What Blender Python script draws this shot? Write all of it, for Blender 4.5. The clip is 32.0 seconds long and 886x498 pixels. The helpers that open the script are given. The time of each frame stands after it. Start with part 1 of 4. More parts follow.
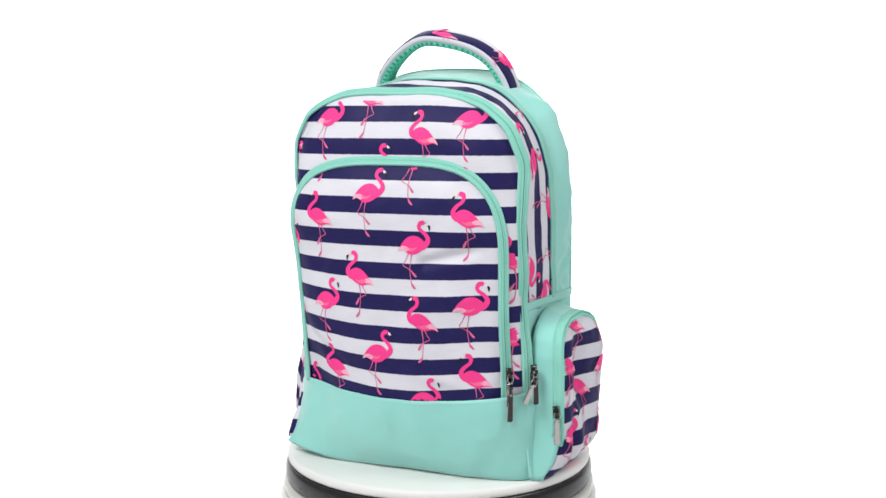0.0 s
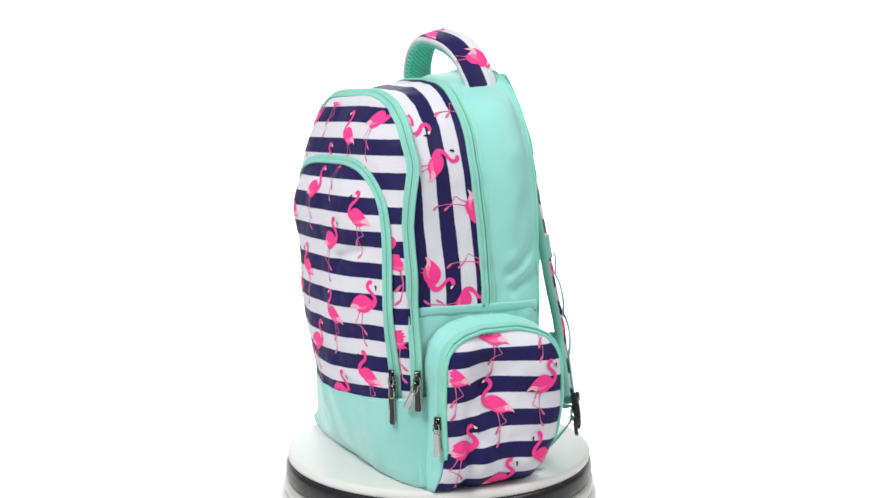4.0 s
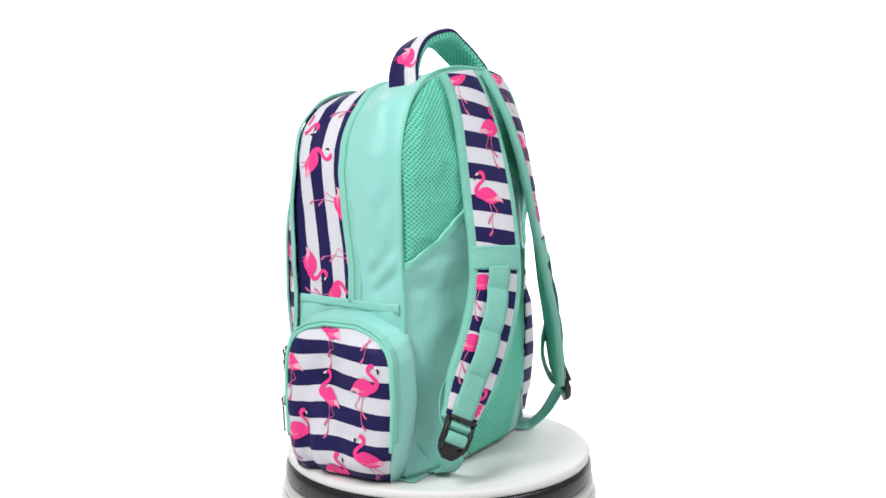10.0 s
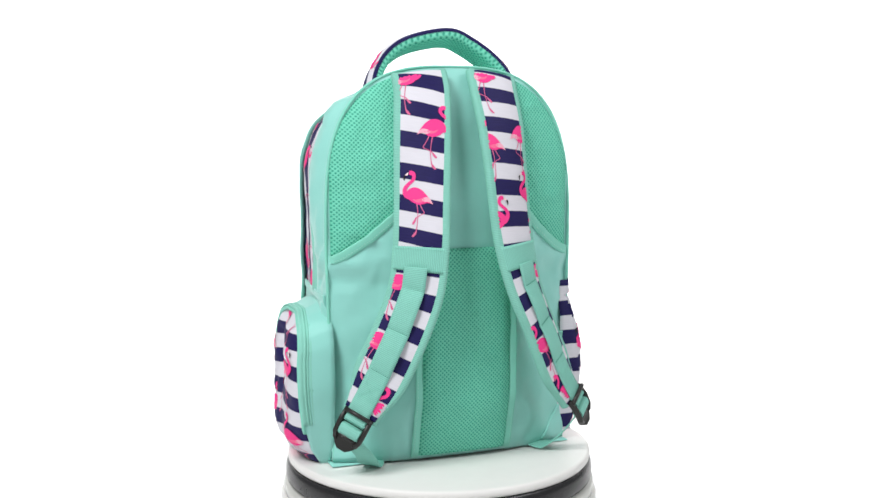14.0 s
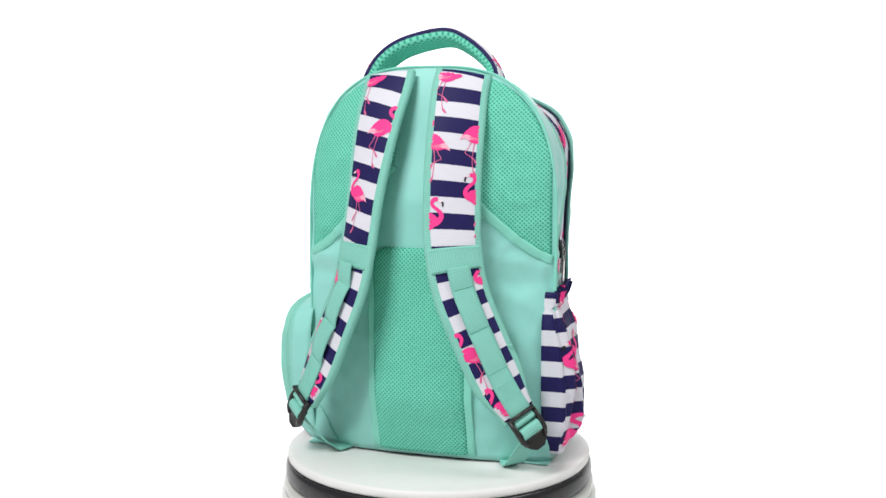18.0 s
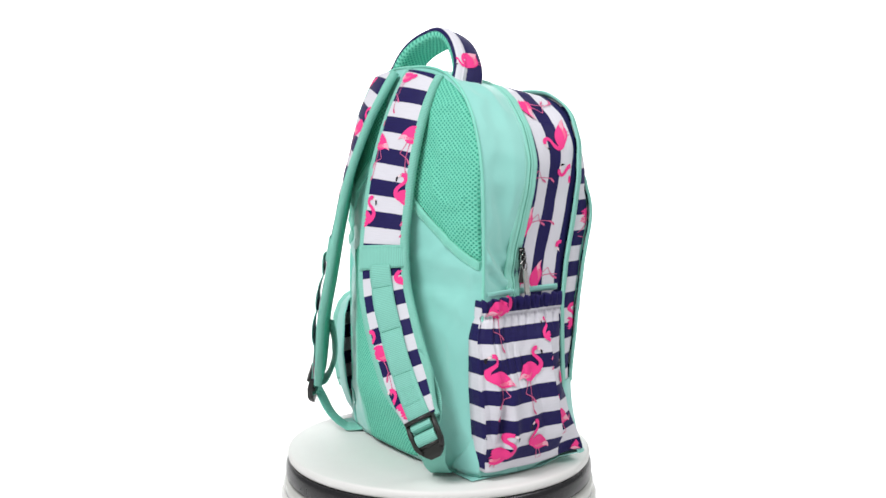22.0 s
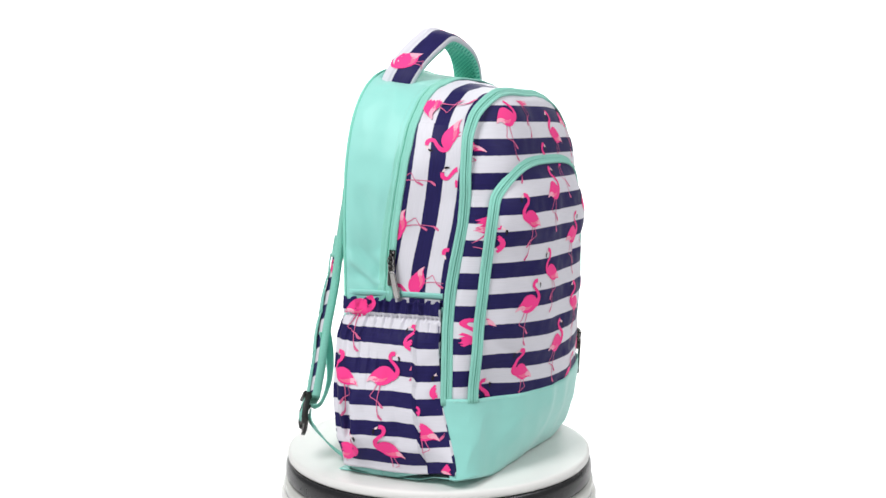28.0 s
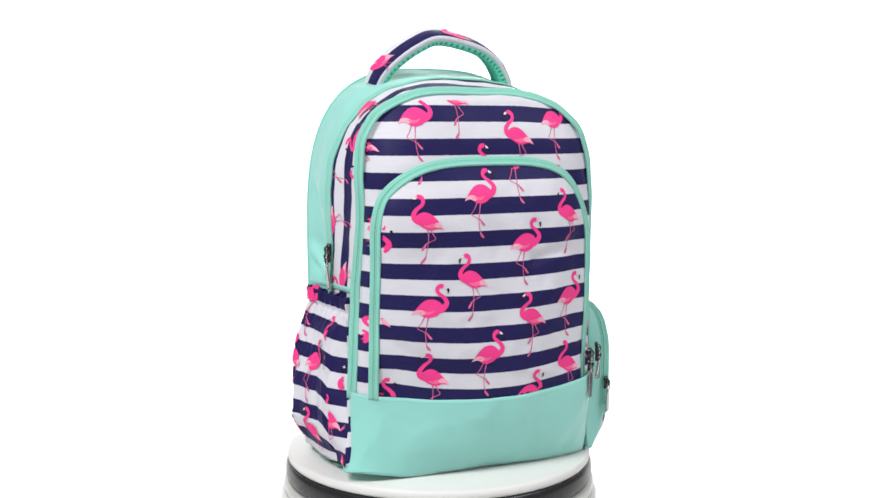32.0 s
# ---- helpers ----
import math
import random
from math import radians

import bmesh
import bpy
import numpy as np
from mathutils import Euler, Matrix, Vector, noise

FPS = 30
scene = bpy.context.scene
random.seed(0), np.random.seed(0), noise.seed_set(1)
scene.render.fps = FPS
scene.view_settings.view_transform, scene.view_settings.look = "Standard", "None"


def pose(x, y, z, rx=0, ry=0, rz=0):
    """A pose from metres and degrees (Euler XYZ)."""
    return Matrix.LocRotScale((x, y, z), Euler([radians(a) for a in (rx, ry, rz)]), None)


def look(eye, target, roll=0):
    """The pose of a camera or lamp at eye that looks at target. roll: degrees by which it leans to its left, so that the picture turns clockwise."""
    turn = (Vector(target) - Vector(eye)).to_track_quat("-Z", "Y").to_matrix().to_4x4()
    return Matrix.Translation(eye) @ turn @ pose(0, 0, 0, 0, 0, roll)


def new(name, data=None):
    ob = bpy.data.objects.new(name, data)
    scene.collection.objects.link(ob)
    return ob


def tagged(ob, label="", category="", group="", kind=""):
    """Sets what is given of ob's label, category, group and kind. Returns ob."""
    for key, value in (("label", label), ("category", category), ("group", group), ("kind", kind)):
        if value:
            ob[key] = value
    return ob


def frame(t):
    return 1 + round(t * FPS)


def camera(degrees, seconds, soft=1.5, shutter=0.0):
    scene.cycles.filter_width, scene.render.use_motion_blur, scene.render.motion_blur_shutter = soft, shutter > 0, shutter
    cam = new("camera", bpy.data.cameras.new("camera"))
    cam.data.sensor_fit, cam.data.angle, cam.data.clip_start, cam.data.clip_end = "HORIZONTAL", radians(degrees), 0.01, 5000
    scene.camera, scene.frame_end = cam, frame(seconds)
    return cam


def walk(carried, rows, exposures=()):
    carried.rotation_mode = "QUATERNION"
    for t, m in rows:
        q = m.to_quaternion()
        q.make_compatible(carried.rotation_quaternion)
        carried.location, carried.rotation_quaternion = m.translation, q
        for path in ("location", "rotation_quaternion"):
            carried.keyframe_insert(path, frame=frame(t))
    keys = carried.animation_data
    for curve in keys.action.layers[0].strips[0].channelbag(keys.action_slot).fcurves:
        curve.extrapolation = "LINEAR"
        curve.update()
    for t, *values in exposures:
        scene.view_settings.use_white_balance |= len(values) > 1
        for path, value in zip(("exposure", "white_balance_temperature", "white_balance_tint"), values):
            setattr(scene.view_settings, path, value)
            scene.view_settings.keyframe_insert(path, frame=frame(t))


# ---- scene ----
# The camera stands still before a turntable; the backpack turns once, clockwise seen from above.
cam = camera(43.92, 32.0)
VIEW = pose(0.004, -1.28, 0.3806, 90 - 6.59, 0, 0)
walk(cam, [(0.0, VIEW), (32.0, VIEW)])

# ---- world and light: a white studio ----
world = bpy.data.worlds.new("studio_white")
scene.world = world
world.use_nodes = True
bg = world.node_tree.nodes["Background"]
bg.inputs[0].default_value = (1.0, 1.0, 1.0, 1)
bg.inputs[1].default_value = 0.30


def softbox(name, eye, target, size, power):
    data = bpy.data.lights.new(name, "AREA")
    data.shape, data.size, data.energy = "SQUARE", size, power
    ob = new(name, data)
    ob.matrix_world = look(eye, target)
    return ob


softbox("softbox_key", (-1.25, -1.65, 2.3), (0, 0, 0.2), 1.0, 74)
softbox("softbox_fill", (1.9, -0.7, 1.9), (0, 0, 0.2), 1.0, 26)
softbox("backdrop_light", (0, 1.8, 2.0), (0, 3.26, 0.64), 1.2, 118)


# ---- materials ----
def nodes_of(name):
    m = bpy.data.materials.new(name)
    m.use_nodes = True
    nt = m.node_tree
    return m, nt, nt.nodes["Principled BSDF"]


def node(nt, kind, **vals):
    n = nt.nodes.new(kind)
    for k, v in vals.items():
        if k in n.inputs:
            n.inputs[k].default_value = v
    return n


def mix_rgb(nt, fac, a, b):
    n = nt.nodes.new("ShaderNodeMix")
    n.data_type = "RGBA"
    for sock, val in ((n.inputs[0], fac), (n.inputs[6], a), (n.inputs[7], b)):
        if isinstance(val, (tuple, float, int)):
            sock.default_value = (*val, 1) if isinstance(val, tuple) else val
        else:
            nt.links.new(val, sock)
    return n.outputs[2]


def maths(nt, op, a, b=0.0):
    n = nt.nodes.new("ShaderNodeMath")
    n.operation = op
    for i, val in enumerate((a, b)):
        if isinstance(val, (float, int)):
            n.inputs[i].default_value = val
        else:
            nt.links.new(val, n.inputs[i])
    return n.outputs[0]


def fabric(name, color, rough=0.7, weave=900.0, bump=0.25, vary=0.12, sheen=0.15, gloss=0.15):
    """Woven polyester: fine crossed threads and slow, faint unevenness."""
    m, nt, bsdf = nodes_of(name)
    uv = nt.nodes.new("ShaderNodeTexCoord").outputs["Object"]
    big = node(nt, "ShaderNodeTexNoise", Scale=22.0, Detail=4.0)
    nt.links.new(uv, big.inputs["Vector"])
    fine = node(nt, "ShaderNodeTexNoise", Scale=weave, Detail=2.0)
    nt.links.new(uv, fine.inputs["Vector"])
    dark = tuple(c * (1 - vary) for c in color)
    light = tuple(min(1, c * (1 + vary)) for c in color)
    col = mix_rgb(nt, big.outputs[0], dark, light)
    col = mix_rgb(nt, maths(nt, "MULTIPLY", fine.outputs[0], 0.25), col, dark)
    nt.links.new(col, bsdf.inputs["Base Color"])
    bsdf.inputs["Roughness"].default_value = rough
    bsdf.inputs["Sheen Weight"].default_value = sheen
    bsdf.inputs["Specular IOR Level"].default_value = gloss
    b = node(nt, "ShaderNodeBump", Strength=bump, Distance=0.0006)
    nt.links.new(fine.outputs[0], b.inputs["Height"])
    nt.links.new(b.outputs[0], bsdf.inputs["Normal"])
    return m


MINT = (0.272, 0.642, 0.578)
NAVY = (0.0140, 0.0110, 0.072)
CLOTH = (0.675, 0.665, 0.725)
HALF = 0.01725  # width of one printed stripe


def striped(name, phase=0.0, half=HALF):
    """Printed polyester: navy and white stripes across the v of the cloth."""
    m, nt, bsdf = nodes_of(name)
    tc = nt.nodes.new("ShaderNodeTexCoord")
    sep = nt.nodes.new("ShaderNodeSeparateXYZ")
    nt.links.new(tc.outputs["UV"], sep.inputs[0])
    wob = node(nt, "ShaderNodeTexNoise", Scale=260.0, Detail=2.0)
    nt.links.new(tc.outputs["Object"], wob.inputs["Vector"])
    v = maths(nt, "ADD", sep.outputs[1], maths(nt, "MULTIPLY", maths(nt, "SUBTRACT", wob.outputs[0], 0.5), 0.0009))
    v = maths(nt, "DIVIDE", maths(nt, "SUBTRACT", v, phase), 2 * half)
    tri = maths(nt, "ABSOLUTE", maths(nt, "SUBTRACT", maths(nt, "FRACT", v), 0.5))
    ramp = nt.nodes.new("ShaderNodeMapRange")
    nt.links.new(tri, ramp.inputs[0])
    ramp.inputs[1].default_value, ramp.inputs[2].default_value = 0.240, 0.260
    fine = node(nt, "ShaderNodeTexNoise", Scale=1000.0, Detail=2.0)
    nt.links.new(tc.outputs["Object"], fine.inputs["Vector"])
    slub = node(nt, "ShaderNodeTexNoise", Scale=1.0, Detail=3.0)
    mapp = node(nt, "ShaderNodeMapping")
    mapp.inputs["Scale"].default_value = (60, 900, 1)
    nt.links.new(tc.outputs["UV"], mapp.inputs[0])
    nt.links.new(mapp.outputs[0], slub.inputs["Vector"])
    white = mix_rgb(nt, slub.outputs[0], tuple(c * 0.90 for c in CLOTH), tuple(min(1, c * 1.06) for c in CLOTH))
    navy = mix_rgb(nt, slub.outputs[0], tuple(c * 0.75 for c in NAVY), tuple(c * 1.5 for c in NAVY))
    nt.links.new(mix_rgb(nt, ramp.outputs[0], white, navy), bsdf.inputs["Base Color"])
    bsdf.inputs["Roughness"].default_value = 0.55
    bsdf.inputs["Specular IOR Level"].default_value = 0.15
    b = node(nt, "ShaderNodeBump", Strength=0.25, Distance=0.0005)
    nt.links.new(fine.outputs[0], b.inputs["Height"])
    nt.links.new(b.outputs[0], bsdf.inputs["Normal"])
    return m


def airmesh(name):
    """Padded spacer mesh: rows of small dark cells in mint knit."""
    m, nt, bsdf = nodes_of(name)
    tc = nt.nodes.new("ShaderNodeTexCoord")
    mapp = node(nt, "ShaderNodeMapping")
    mapp.inputs["Rotation"].default_value = (0, 0, 0.785)
    nt.links.new(tc.outputs["UV"], mapp.inputs[0])
    vor = node(nt, "ShaderNodeTexVoronoi", Scale=300.0, Randomness=0.10)
    nt.links.new(mapp.outputs[0], vor.inputs["Vector"])
    cell = nt.nodes.new("ShaderNodeMapRange")
    nt.links.new(vor.outputs["Distance"], cell.inputs[0])
    cell.inputs[1].default_value, cell.inputs[2].default_value = 0.18, 0.42
    big = node(nt, "ShaderNodeTexNoise", Scale=18.0, Detail=3.0)
    nt.links.new(tc.outputs["Object"], big.inputs["Vector"])
    base = mix_rgb(nt, big.outputs[0], (0.155, 0.60, 0.445), (0.205, 0.69, 0.52))
    nt.links.new(mix_rgb(nt, cell.outputs[0], (0.050, 0.36, 0.25), base), bsdf.inputs["Base Color"])
    bsdf.inputs["Roughness"].default_value = 0.8
    bsdf.inputs["Specular IOR Level"].default_value = 0.2
    b = node(nt, "ShaderNodeBump", Strength=0.7, Distance=0.0012)
    nt.links.new(cell.outputs[0], b.inputs["Height"])
    nt.links.new(b.outputs[0], bsdf.inputs["Normal"])
    return m


def ribbed(name, color, pitch=0.0016):
    """Woven webbing with cross ribs along the v of the tape."""
    m, nt, bsdf = nodes_of(name)
    tc = nt.nodes.new("ShaderNodeTexCoord")
    sep = nt.nodes.new("ShaderNodeSeparateXYZ")
    nt.links.new(tc.outputs["UV"], sep.inputs[0])
    rib = maths(nt, "ABSOLUTE", maths(nt, "SINE", maths(nt, "MULTIPLY", sep.outputs[1], math.pi / pitch)))
    big = node(nt, "ShaderNodeTexNoise", Scale=40.0, Detail=4.0)
    nt.links.new(tc.outputs["Object"], big.inputs["Vector"])
    base = mix_rgb(nt, big.outputs[0], tuple(c * 0.9 for c in color), tuple(min(1, c * 1.1) for c in color))
    dark = tuple(c * 0.72 for c in color)
    nt.links.new(mix_rgb(nt, rib, dark, base), bsdf.inputs["Base Color"])
    bsdf.inputs["Roughness"].default_value = 0.6
    bsdf.inputs["Specular IOR Level"].default_value = 0.15
    b = node(nt, "ShaderNodeBump", Strength=0.6, Distance=0.0006)
    nt.links.new(rib, b.inputs["Height"])
    nt.links.new(b.outputs[0], bsdf.inputs["Normal"])
    return m


def plain(name, color, rough=0.5, metal=0.0, vary=0.06, scale=60.0):
    m, nt, bsdf = nodes_of(name)
    tc = nt.nodes.new("ShaderNodeTexCoord")
    big = node(nt, "ShaderNodeTexNoise", Scale=scale, Detail=5.0)
    nt.links.new(tc.outputs["Object"], big.inputs["Vector"])
    nt.links.new(mix_rgb(nt, big.outputs[0], tuple(c * (1 - vary) for c in color), tuple(min(1, c * (1 + vary)) for c in color)), bsdf.inputs["Base Color"])
    nt.links.new(maths(nt, "ADD", maths(nt, "MULTIPLY", big.outputs[0], 0.15), rough - 0.07), bsdf.inputs["Roughness"])
    bsdf.inputs["Metallic"].default_value = metal
    return m


M_MINT = fabric("mint_polyester", MINT, 0.52, vary=0.06, sheen=0.4, gloss=0.4)
M_PIPE = fabric("mint_binding", (0.235, 0.64, 0.52), weave=1400.0)
M_FRONT = striped("striped_print_front", 0.0)
M_STRIPE = striped("striped_print", 0.0)
M_MESH = airmesh("mint_air_mesh")
M_WEB = ribbed("mint_webbing", (0.25, 0.62, 0.52), 0.0019)
M_BIND = ribbed("mint_binding_tape", (0.25, 0.615, 0.51), 0.0017)
# coil darker than its tape: the groove's shade is put into the colour
M_ZIP = ribbed("mint_zip_coil", (0.10, 0.40, 0.29), 0.0013)
M_TAPE = fabric("mint_zip_tape", (0.255, 0.60, 0.505), weave=1500.0, bump=0.4)
M_PINK = fabric("print_pink", (0.88, 0.052, 0.265), 0.55, bump=0.15, vary=0.08, sheen=0.0)
M_PALE = fabric("print_pale_pink", (0.86, 0.40, 0.52), 0.55, bump=0.15, sheen=0.0)
M_ROSE = fabric("print_rose", (0.66, 0.13, 0.28), 0.55, bump=0.15, sheen=0.0)
M_BLACK = fabric("print_black", (0.02, 0.015, 0.02), 0.55, bump=0.15, sheen=0.0)
M_PLASTIC = plain("black_plastic", (0.012, 0.012, 0.011), 0.42)
M_METAL = plain("gunmetal", (0.060, 0.058, 0.057), 0.18, 1.0)
M_SILVER = plain("bright_metal", (0.50, 0.49, 0.48), 0.16, 1.0)
M_DISC = plain("white_turntable_plastic", (0.74, 0.735, 0.72), 0.5, vary=0.03)
M_BAND = plain("black_rubber_band", (0.012, 0.012, 0.014), 0.25)
M_RING = plain("grey_glossy_ring", (0.50, 0.51, 0.48), 0.2)
M_CYC = plain("white_studio_paper", (0.74, 0.74, 0.74), 0.9, vary=0.01, scale=2.0)


# ---- mesh helpers ----
def smooth(a, b, x):
    k = max(0.0, min(1.0, (x - a) / (b - a)))
    return k * k * (3 - 2 * k)


def lerp(a, b, k):
    return a + (b - a) * k


def curve(points, k):
    """A smooth way through the points (any dimension), k from 0 to 1."""
    n = len(points) - 1
    s = max(0.0, min(n - 1e-6, k * n))
    i = int(s)
    f = s - i
    p0, p1, p2, p3 = (np.array(points[max(0, min(n, j))], float) for j in (i - 1, i, i + 1, i + 2))
    return 0.5 * (2 * p1 + (p2 - p0) * f + (2 * p0 - 5 * p1 + 4 * p2 - p3) * f * f + (3 * p1 - p0 - 3 * p2 + p3) * f ** 3)


def table(rows, x):
    """Linear look-up in rows of (x, value), x rising."""
    return float(np.interp(x, [r[0] for r in rows], [r[1] for r in rows]))


def settle(p):
    """The stuffed front sits a little to one side and less far forward than its pattern."""
    k = smooth(-0.08, -0.125, p.y)
    c = k * smooth(0.07, 0.13, p.x)
    return Vector((p.x - 0.0027 * k - 0.006 * c * smooth(0.25, 0.36, p.z), p.y + 0.0055 * smooth(-0.125, -0.150, p.y), p.z - 0.005 * k * smooth(0.03, 0.11, p.x) * smooth(0.35, 0.41, p.z)))


def part(name, bm, material, parent, label=""):
    for v in bm.verts if parent else ():
        if v.co.z > 0.0:
            v.co = settle(v.co)
    mesh = bpy.data.meshes.new(name)
    bm.to_mesh(mesh)
    bm.free()
    for m in material if isinstance(material, (list, tuple)) else [material]:
        mesh.materials.append(m)
    ob = new(name, mesh)
    ob.parent = parent
    if label:
        tagged(ob, label)
    return ob


def sheet(fn, nu, nv, thick=0.0015, flip=False):
    """A cloth panel with thickness: fn(u, v) gives a place and its cloth coordinates."""
    bm = bmesh.new()
    lay = bm.loops.layers.uv.new("UVMap")
    pos = np.zeros((nu + 1, nv + 1, 3))
    cloth = np.zeros((nu + 1, nv + 1, 2))
    for i in range(nu + 1):
        for j in range(nv + 1):
            p, c = fn(i / nu, j / nv)
            pos[i, j], cloth[i, j] = p, c
    du, dv = np.gradient(pos, axis=0), np.gradient(pos, axis=1)
    nrm = np.cross(du, dv)
    nrm /= np.maximum(np.linalg.norm(nrm, axis=2, keepdims=True), 1e-12)
    if flip:
        nrm = -nrm
    outer = [[bm.verts.new(pos[i, j]) for j in range(nv + 1)] for i in range(nu + 1)]
    inner = [[bm.verts.new(pos[i, j] - thick * nrm[i, j]) for j in range(nv + 1)] for i in range(nu + 1)]

    def face(vs, idx):
        f = bm.faces.new(vs if not flip else vs[::-1])
        f.smooth = True
        for lp, (i, j) in zip(f.loops, idx if not flip else idx[::-1]):
            lp[lay].uv = cloth[i, j]

    for i in range(nu):
        for j in range(nv):
            q = [(i, j), (i + 1, j), (i + 1, j + 1), (i, j + 1)]
            face([outer[a][b] for a, b in q], q)
            r = q[::-1]
            face([inner[a][b] for a, b in r], r)
    edge = [(i, 0) for i in range(nu)] + [(nu, j) for j in range(nv)] + [(i, nv) for i in range(nu, 0, -1)] + [(0, j) for j in range(nv, 0, -1)]
    for a, b in zip(edge, edge[1:] + edge[:1]):
        face([outer[b[0]][b[1]], outer[a[0]][a[1]], inner[a[0]][a[1]], inner[b[0]][b[1]]], [b, a, a, b])
    return bm


def sweep(path, sides, ups, profile, closed=False, cap=True, bm=None, widths=None):
    """Carries a profile of (side, up) points along a path."""
    bm = bm or bmesh.new()
    lay = bm.loops.layers.uv.verify()
    run, rings, runs = 0.0, [], []
    for k, (p, s, u) in enumerate(zip(path, sides, ups)):
        p, s, u = Vector(p), Vector(s), Vector(u)
        if k:
            run += (p - Vector(path[k - 1])).length
        runs.append(run)
        w = widths[k] if widths else 1.0
        rings.append([bm.verts.new(p + s * (a * w) + u * b) for a, b in profile])
    n = len(profile)
    for k in range(len(rings) - (0 if closed else 1)):
        k2 = (k + 1) % len(rings)
        for j in range(n):
            j2 = (j + 1) % n
            f = bm.faces.new((rings[k][j], rings[k][j2], rings[k2][j2], rings[k2][j]))
            f.smooth = True
            for lp, (kk, jj) in zip(f.loops, ((k, j), (k, j + 1), (k + 1, j + 1), (k + 1, j))):
                lp[lay].uv = (jj / n * 0.02, runs[kk] if kk < len(runs) else run)
    if cap and not closed:
        bm.faces.new(rings[0][::-1])
        bm.faces.new(rings[-1])
    bmesh.ops.recalc_face_normals(bm, faces=bm.faces)
    return bm


def ring(r, n=8, squash=1.0):
    return [(r * math.cos(2 * math.pi * k / n), squash * r * math.sin(2 * math.pi * k / n)) for k in range(n)]


def slab_profile(w, h, r, n=3):
    """A rounded bar seen end on."""
    out = []
    for cx, cy, a0 in ((w / 2 - r, h / 2 - r, 0), (-w / 2 + r, h / 2 - r, 90), (-w / 2 + r, -h / 2 + r, 180), (w / 2 - r, -h / 2 + r, 270)):
        for k in range(n + 1):
            a = radians(a0 + 90 * k / n)
            out.append((cx + r * math.cos(a), cy + r * math.sin(a)))
    return out


def lathe(profile, n=96, bm=None):
    bm = bm or bmesh.new()
    rings = [[bm.verts.new((r * math.cos(2 * math.pi * k / n), r * math.sin(2 * math.pi * k / n), z)) for k in range(n)] for r, z in profile]
    for a, b in zip(rings, rings[1:]):
        for k in range(n):
            f = bm.faces.new((a[k], a[(k + 1) % n], b[(k + 1) % n], b[k]))
            f.smooth = True
    bm.faces.new(rings[0][::-1])
    bm.faces.new(rings[-1])
    bmesh.ops.recalc_face_normals(bm, faces=bm.faces)
    return bm


def tangents(path):
    return [(Vector(path[min(k + 1, len(path) - 1)]) - Vector(path[max(k - 1, 0)])).normalized() for k in range(len(path))]


def crease(x, y, z, amp=0.0012, scale=28.0):
    return amp * noise.noise((x * scale, y * scale, z * scale)) + 0.4 * amp * noise.noise((x * scale * 3.1 + 5, y * scale * 3.1, z * scale * 3.1))


def wrinkle(x, y, z, amp=0.0012, scale=20.0):
    """Thin winding ridges, as in slack thin cloth."""
    r = 1 - abs(noise.noise((x * scale + 3, y * scale * 0.8, z * scale)))
    s = 1 - abs(noise.noise((x * scale * 2.3, y * scale * 2.0 + 7, z * scale * 1.7)))
    return amp * (r ** 7 + 0.5 * s ** 6 - 0.5)


def fold(a, b, a0, b0, a1, b1, width, depth):
    """A soft valley in the cloth along a line from a0, b0 to a1, b1."""
    ux, uz = a1 - a0, b1 - b0
    k = max(0.0, min(1.0, ((a - a0) * ux + (b - b0) * uz) / (ux * ux + uz * uz)))
    d2 = (a - a0 - k * ux) ** 2 + (b - b0 - k * uz) ** 2
    return depth * math.exp(-d2 / (width * width))


# ---- the studio: white sweep and turntable ----
def build_studio():
    def fn(u, v):
        prof = [(-3.0, -0.30), (1.2, -0.30), (2.2, -0.26), (2.75, 0.05), (2.95, 0.8), (3.0, 3.2)]
        y, z = curve(prof, v)
        return (lerp(-4, 4, u), y, z), (u, v)
    sweep_ob = part("backdrop", sheet(fn, 8, 60, 0.01), M_CYC, None)
    tagged(sweep_ob, "seamless white studio paper curving up behind the turntable", "backdrop", kind="structure")

    table_ob = tagged(new("turntable"), "white round motorised turntable with a black rubber band", "turntable")
    table_ob.location = (-0.001, 0, 0)
    disc = part("top_disc", lathe([(0.0001, -0.0105), (0.1770, -0.0105), (0.1784, -0.0090), (0.1791, -0.0055), (0.1786, -0.0022), (0.1772, -0.0006), (0.1745, 0.0), (0.0001, 0.0)], 160), M_DISC, table_ob, "smooth white disc")
    part("rubber_band", lathe([(0.170, -0.0330), (0.1790, -0.0330), (0.1806, -0.0315), (0.1813, -0.0270), (0.1814, -0.0220), (0.1809, -0.0165), (0.1798, -0.0125), (0.1788, -0.0112), (0.170, -0.0112)], 160), M_BAND, table_ob, "glossy black band")
    part("side_ring", lathe([(0.168, -0.0480), (0.1822, -0.0480), (0.1834, -0.0470), (0.1838, -0.0400), (0.1832, -0.0365), (0.1820, -0.0345), (0.168, -0.0340)], 160), M_RING, table_ob, "pale grey glossy ring")
    part("base_body", lathe([(0.02, -0.30), (0.1862, -0.30), (0.1868, -0.295), (0.1868, -0.0520), (0.1858, -0.0500), (0.178, -0.0490), (0.02, -0.0490)], 160), M_DISC, table_ob, "white drum-shaped base")
    return disc


disc = build_studio()

# ---- the backpack's shape ----
# Front towards -y, back and straps towards +y, all above the disc at z = 0.
Z1, POW = 0.25, 2.8


def arch_x(z, w, wb, top, n=POW, z1=Z1):
    """Half width of an arched outline at height z."""
    if z <= z1:
        return lerp(wb, w, smooth(0.0, z1, z))
    k = min(1.0, (z - z1) / (top - z1))
    return w * max(0.0, 1 - k ** n) ** (1 / n)


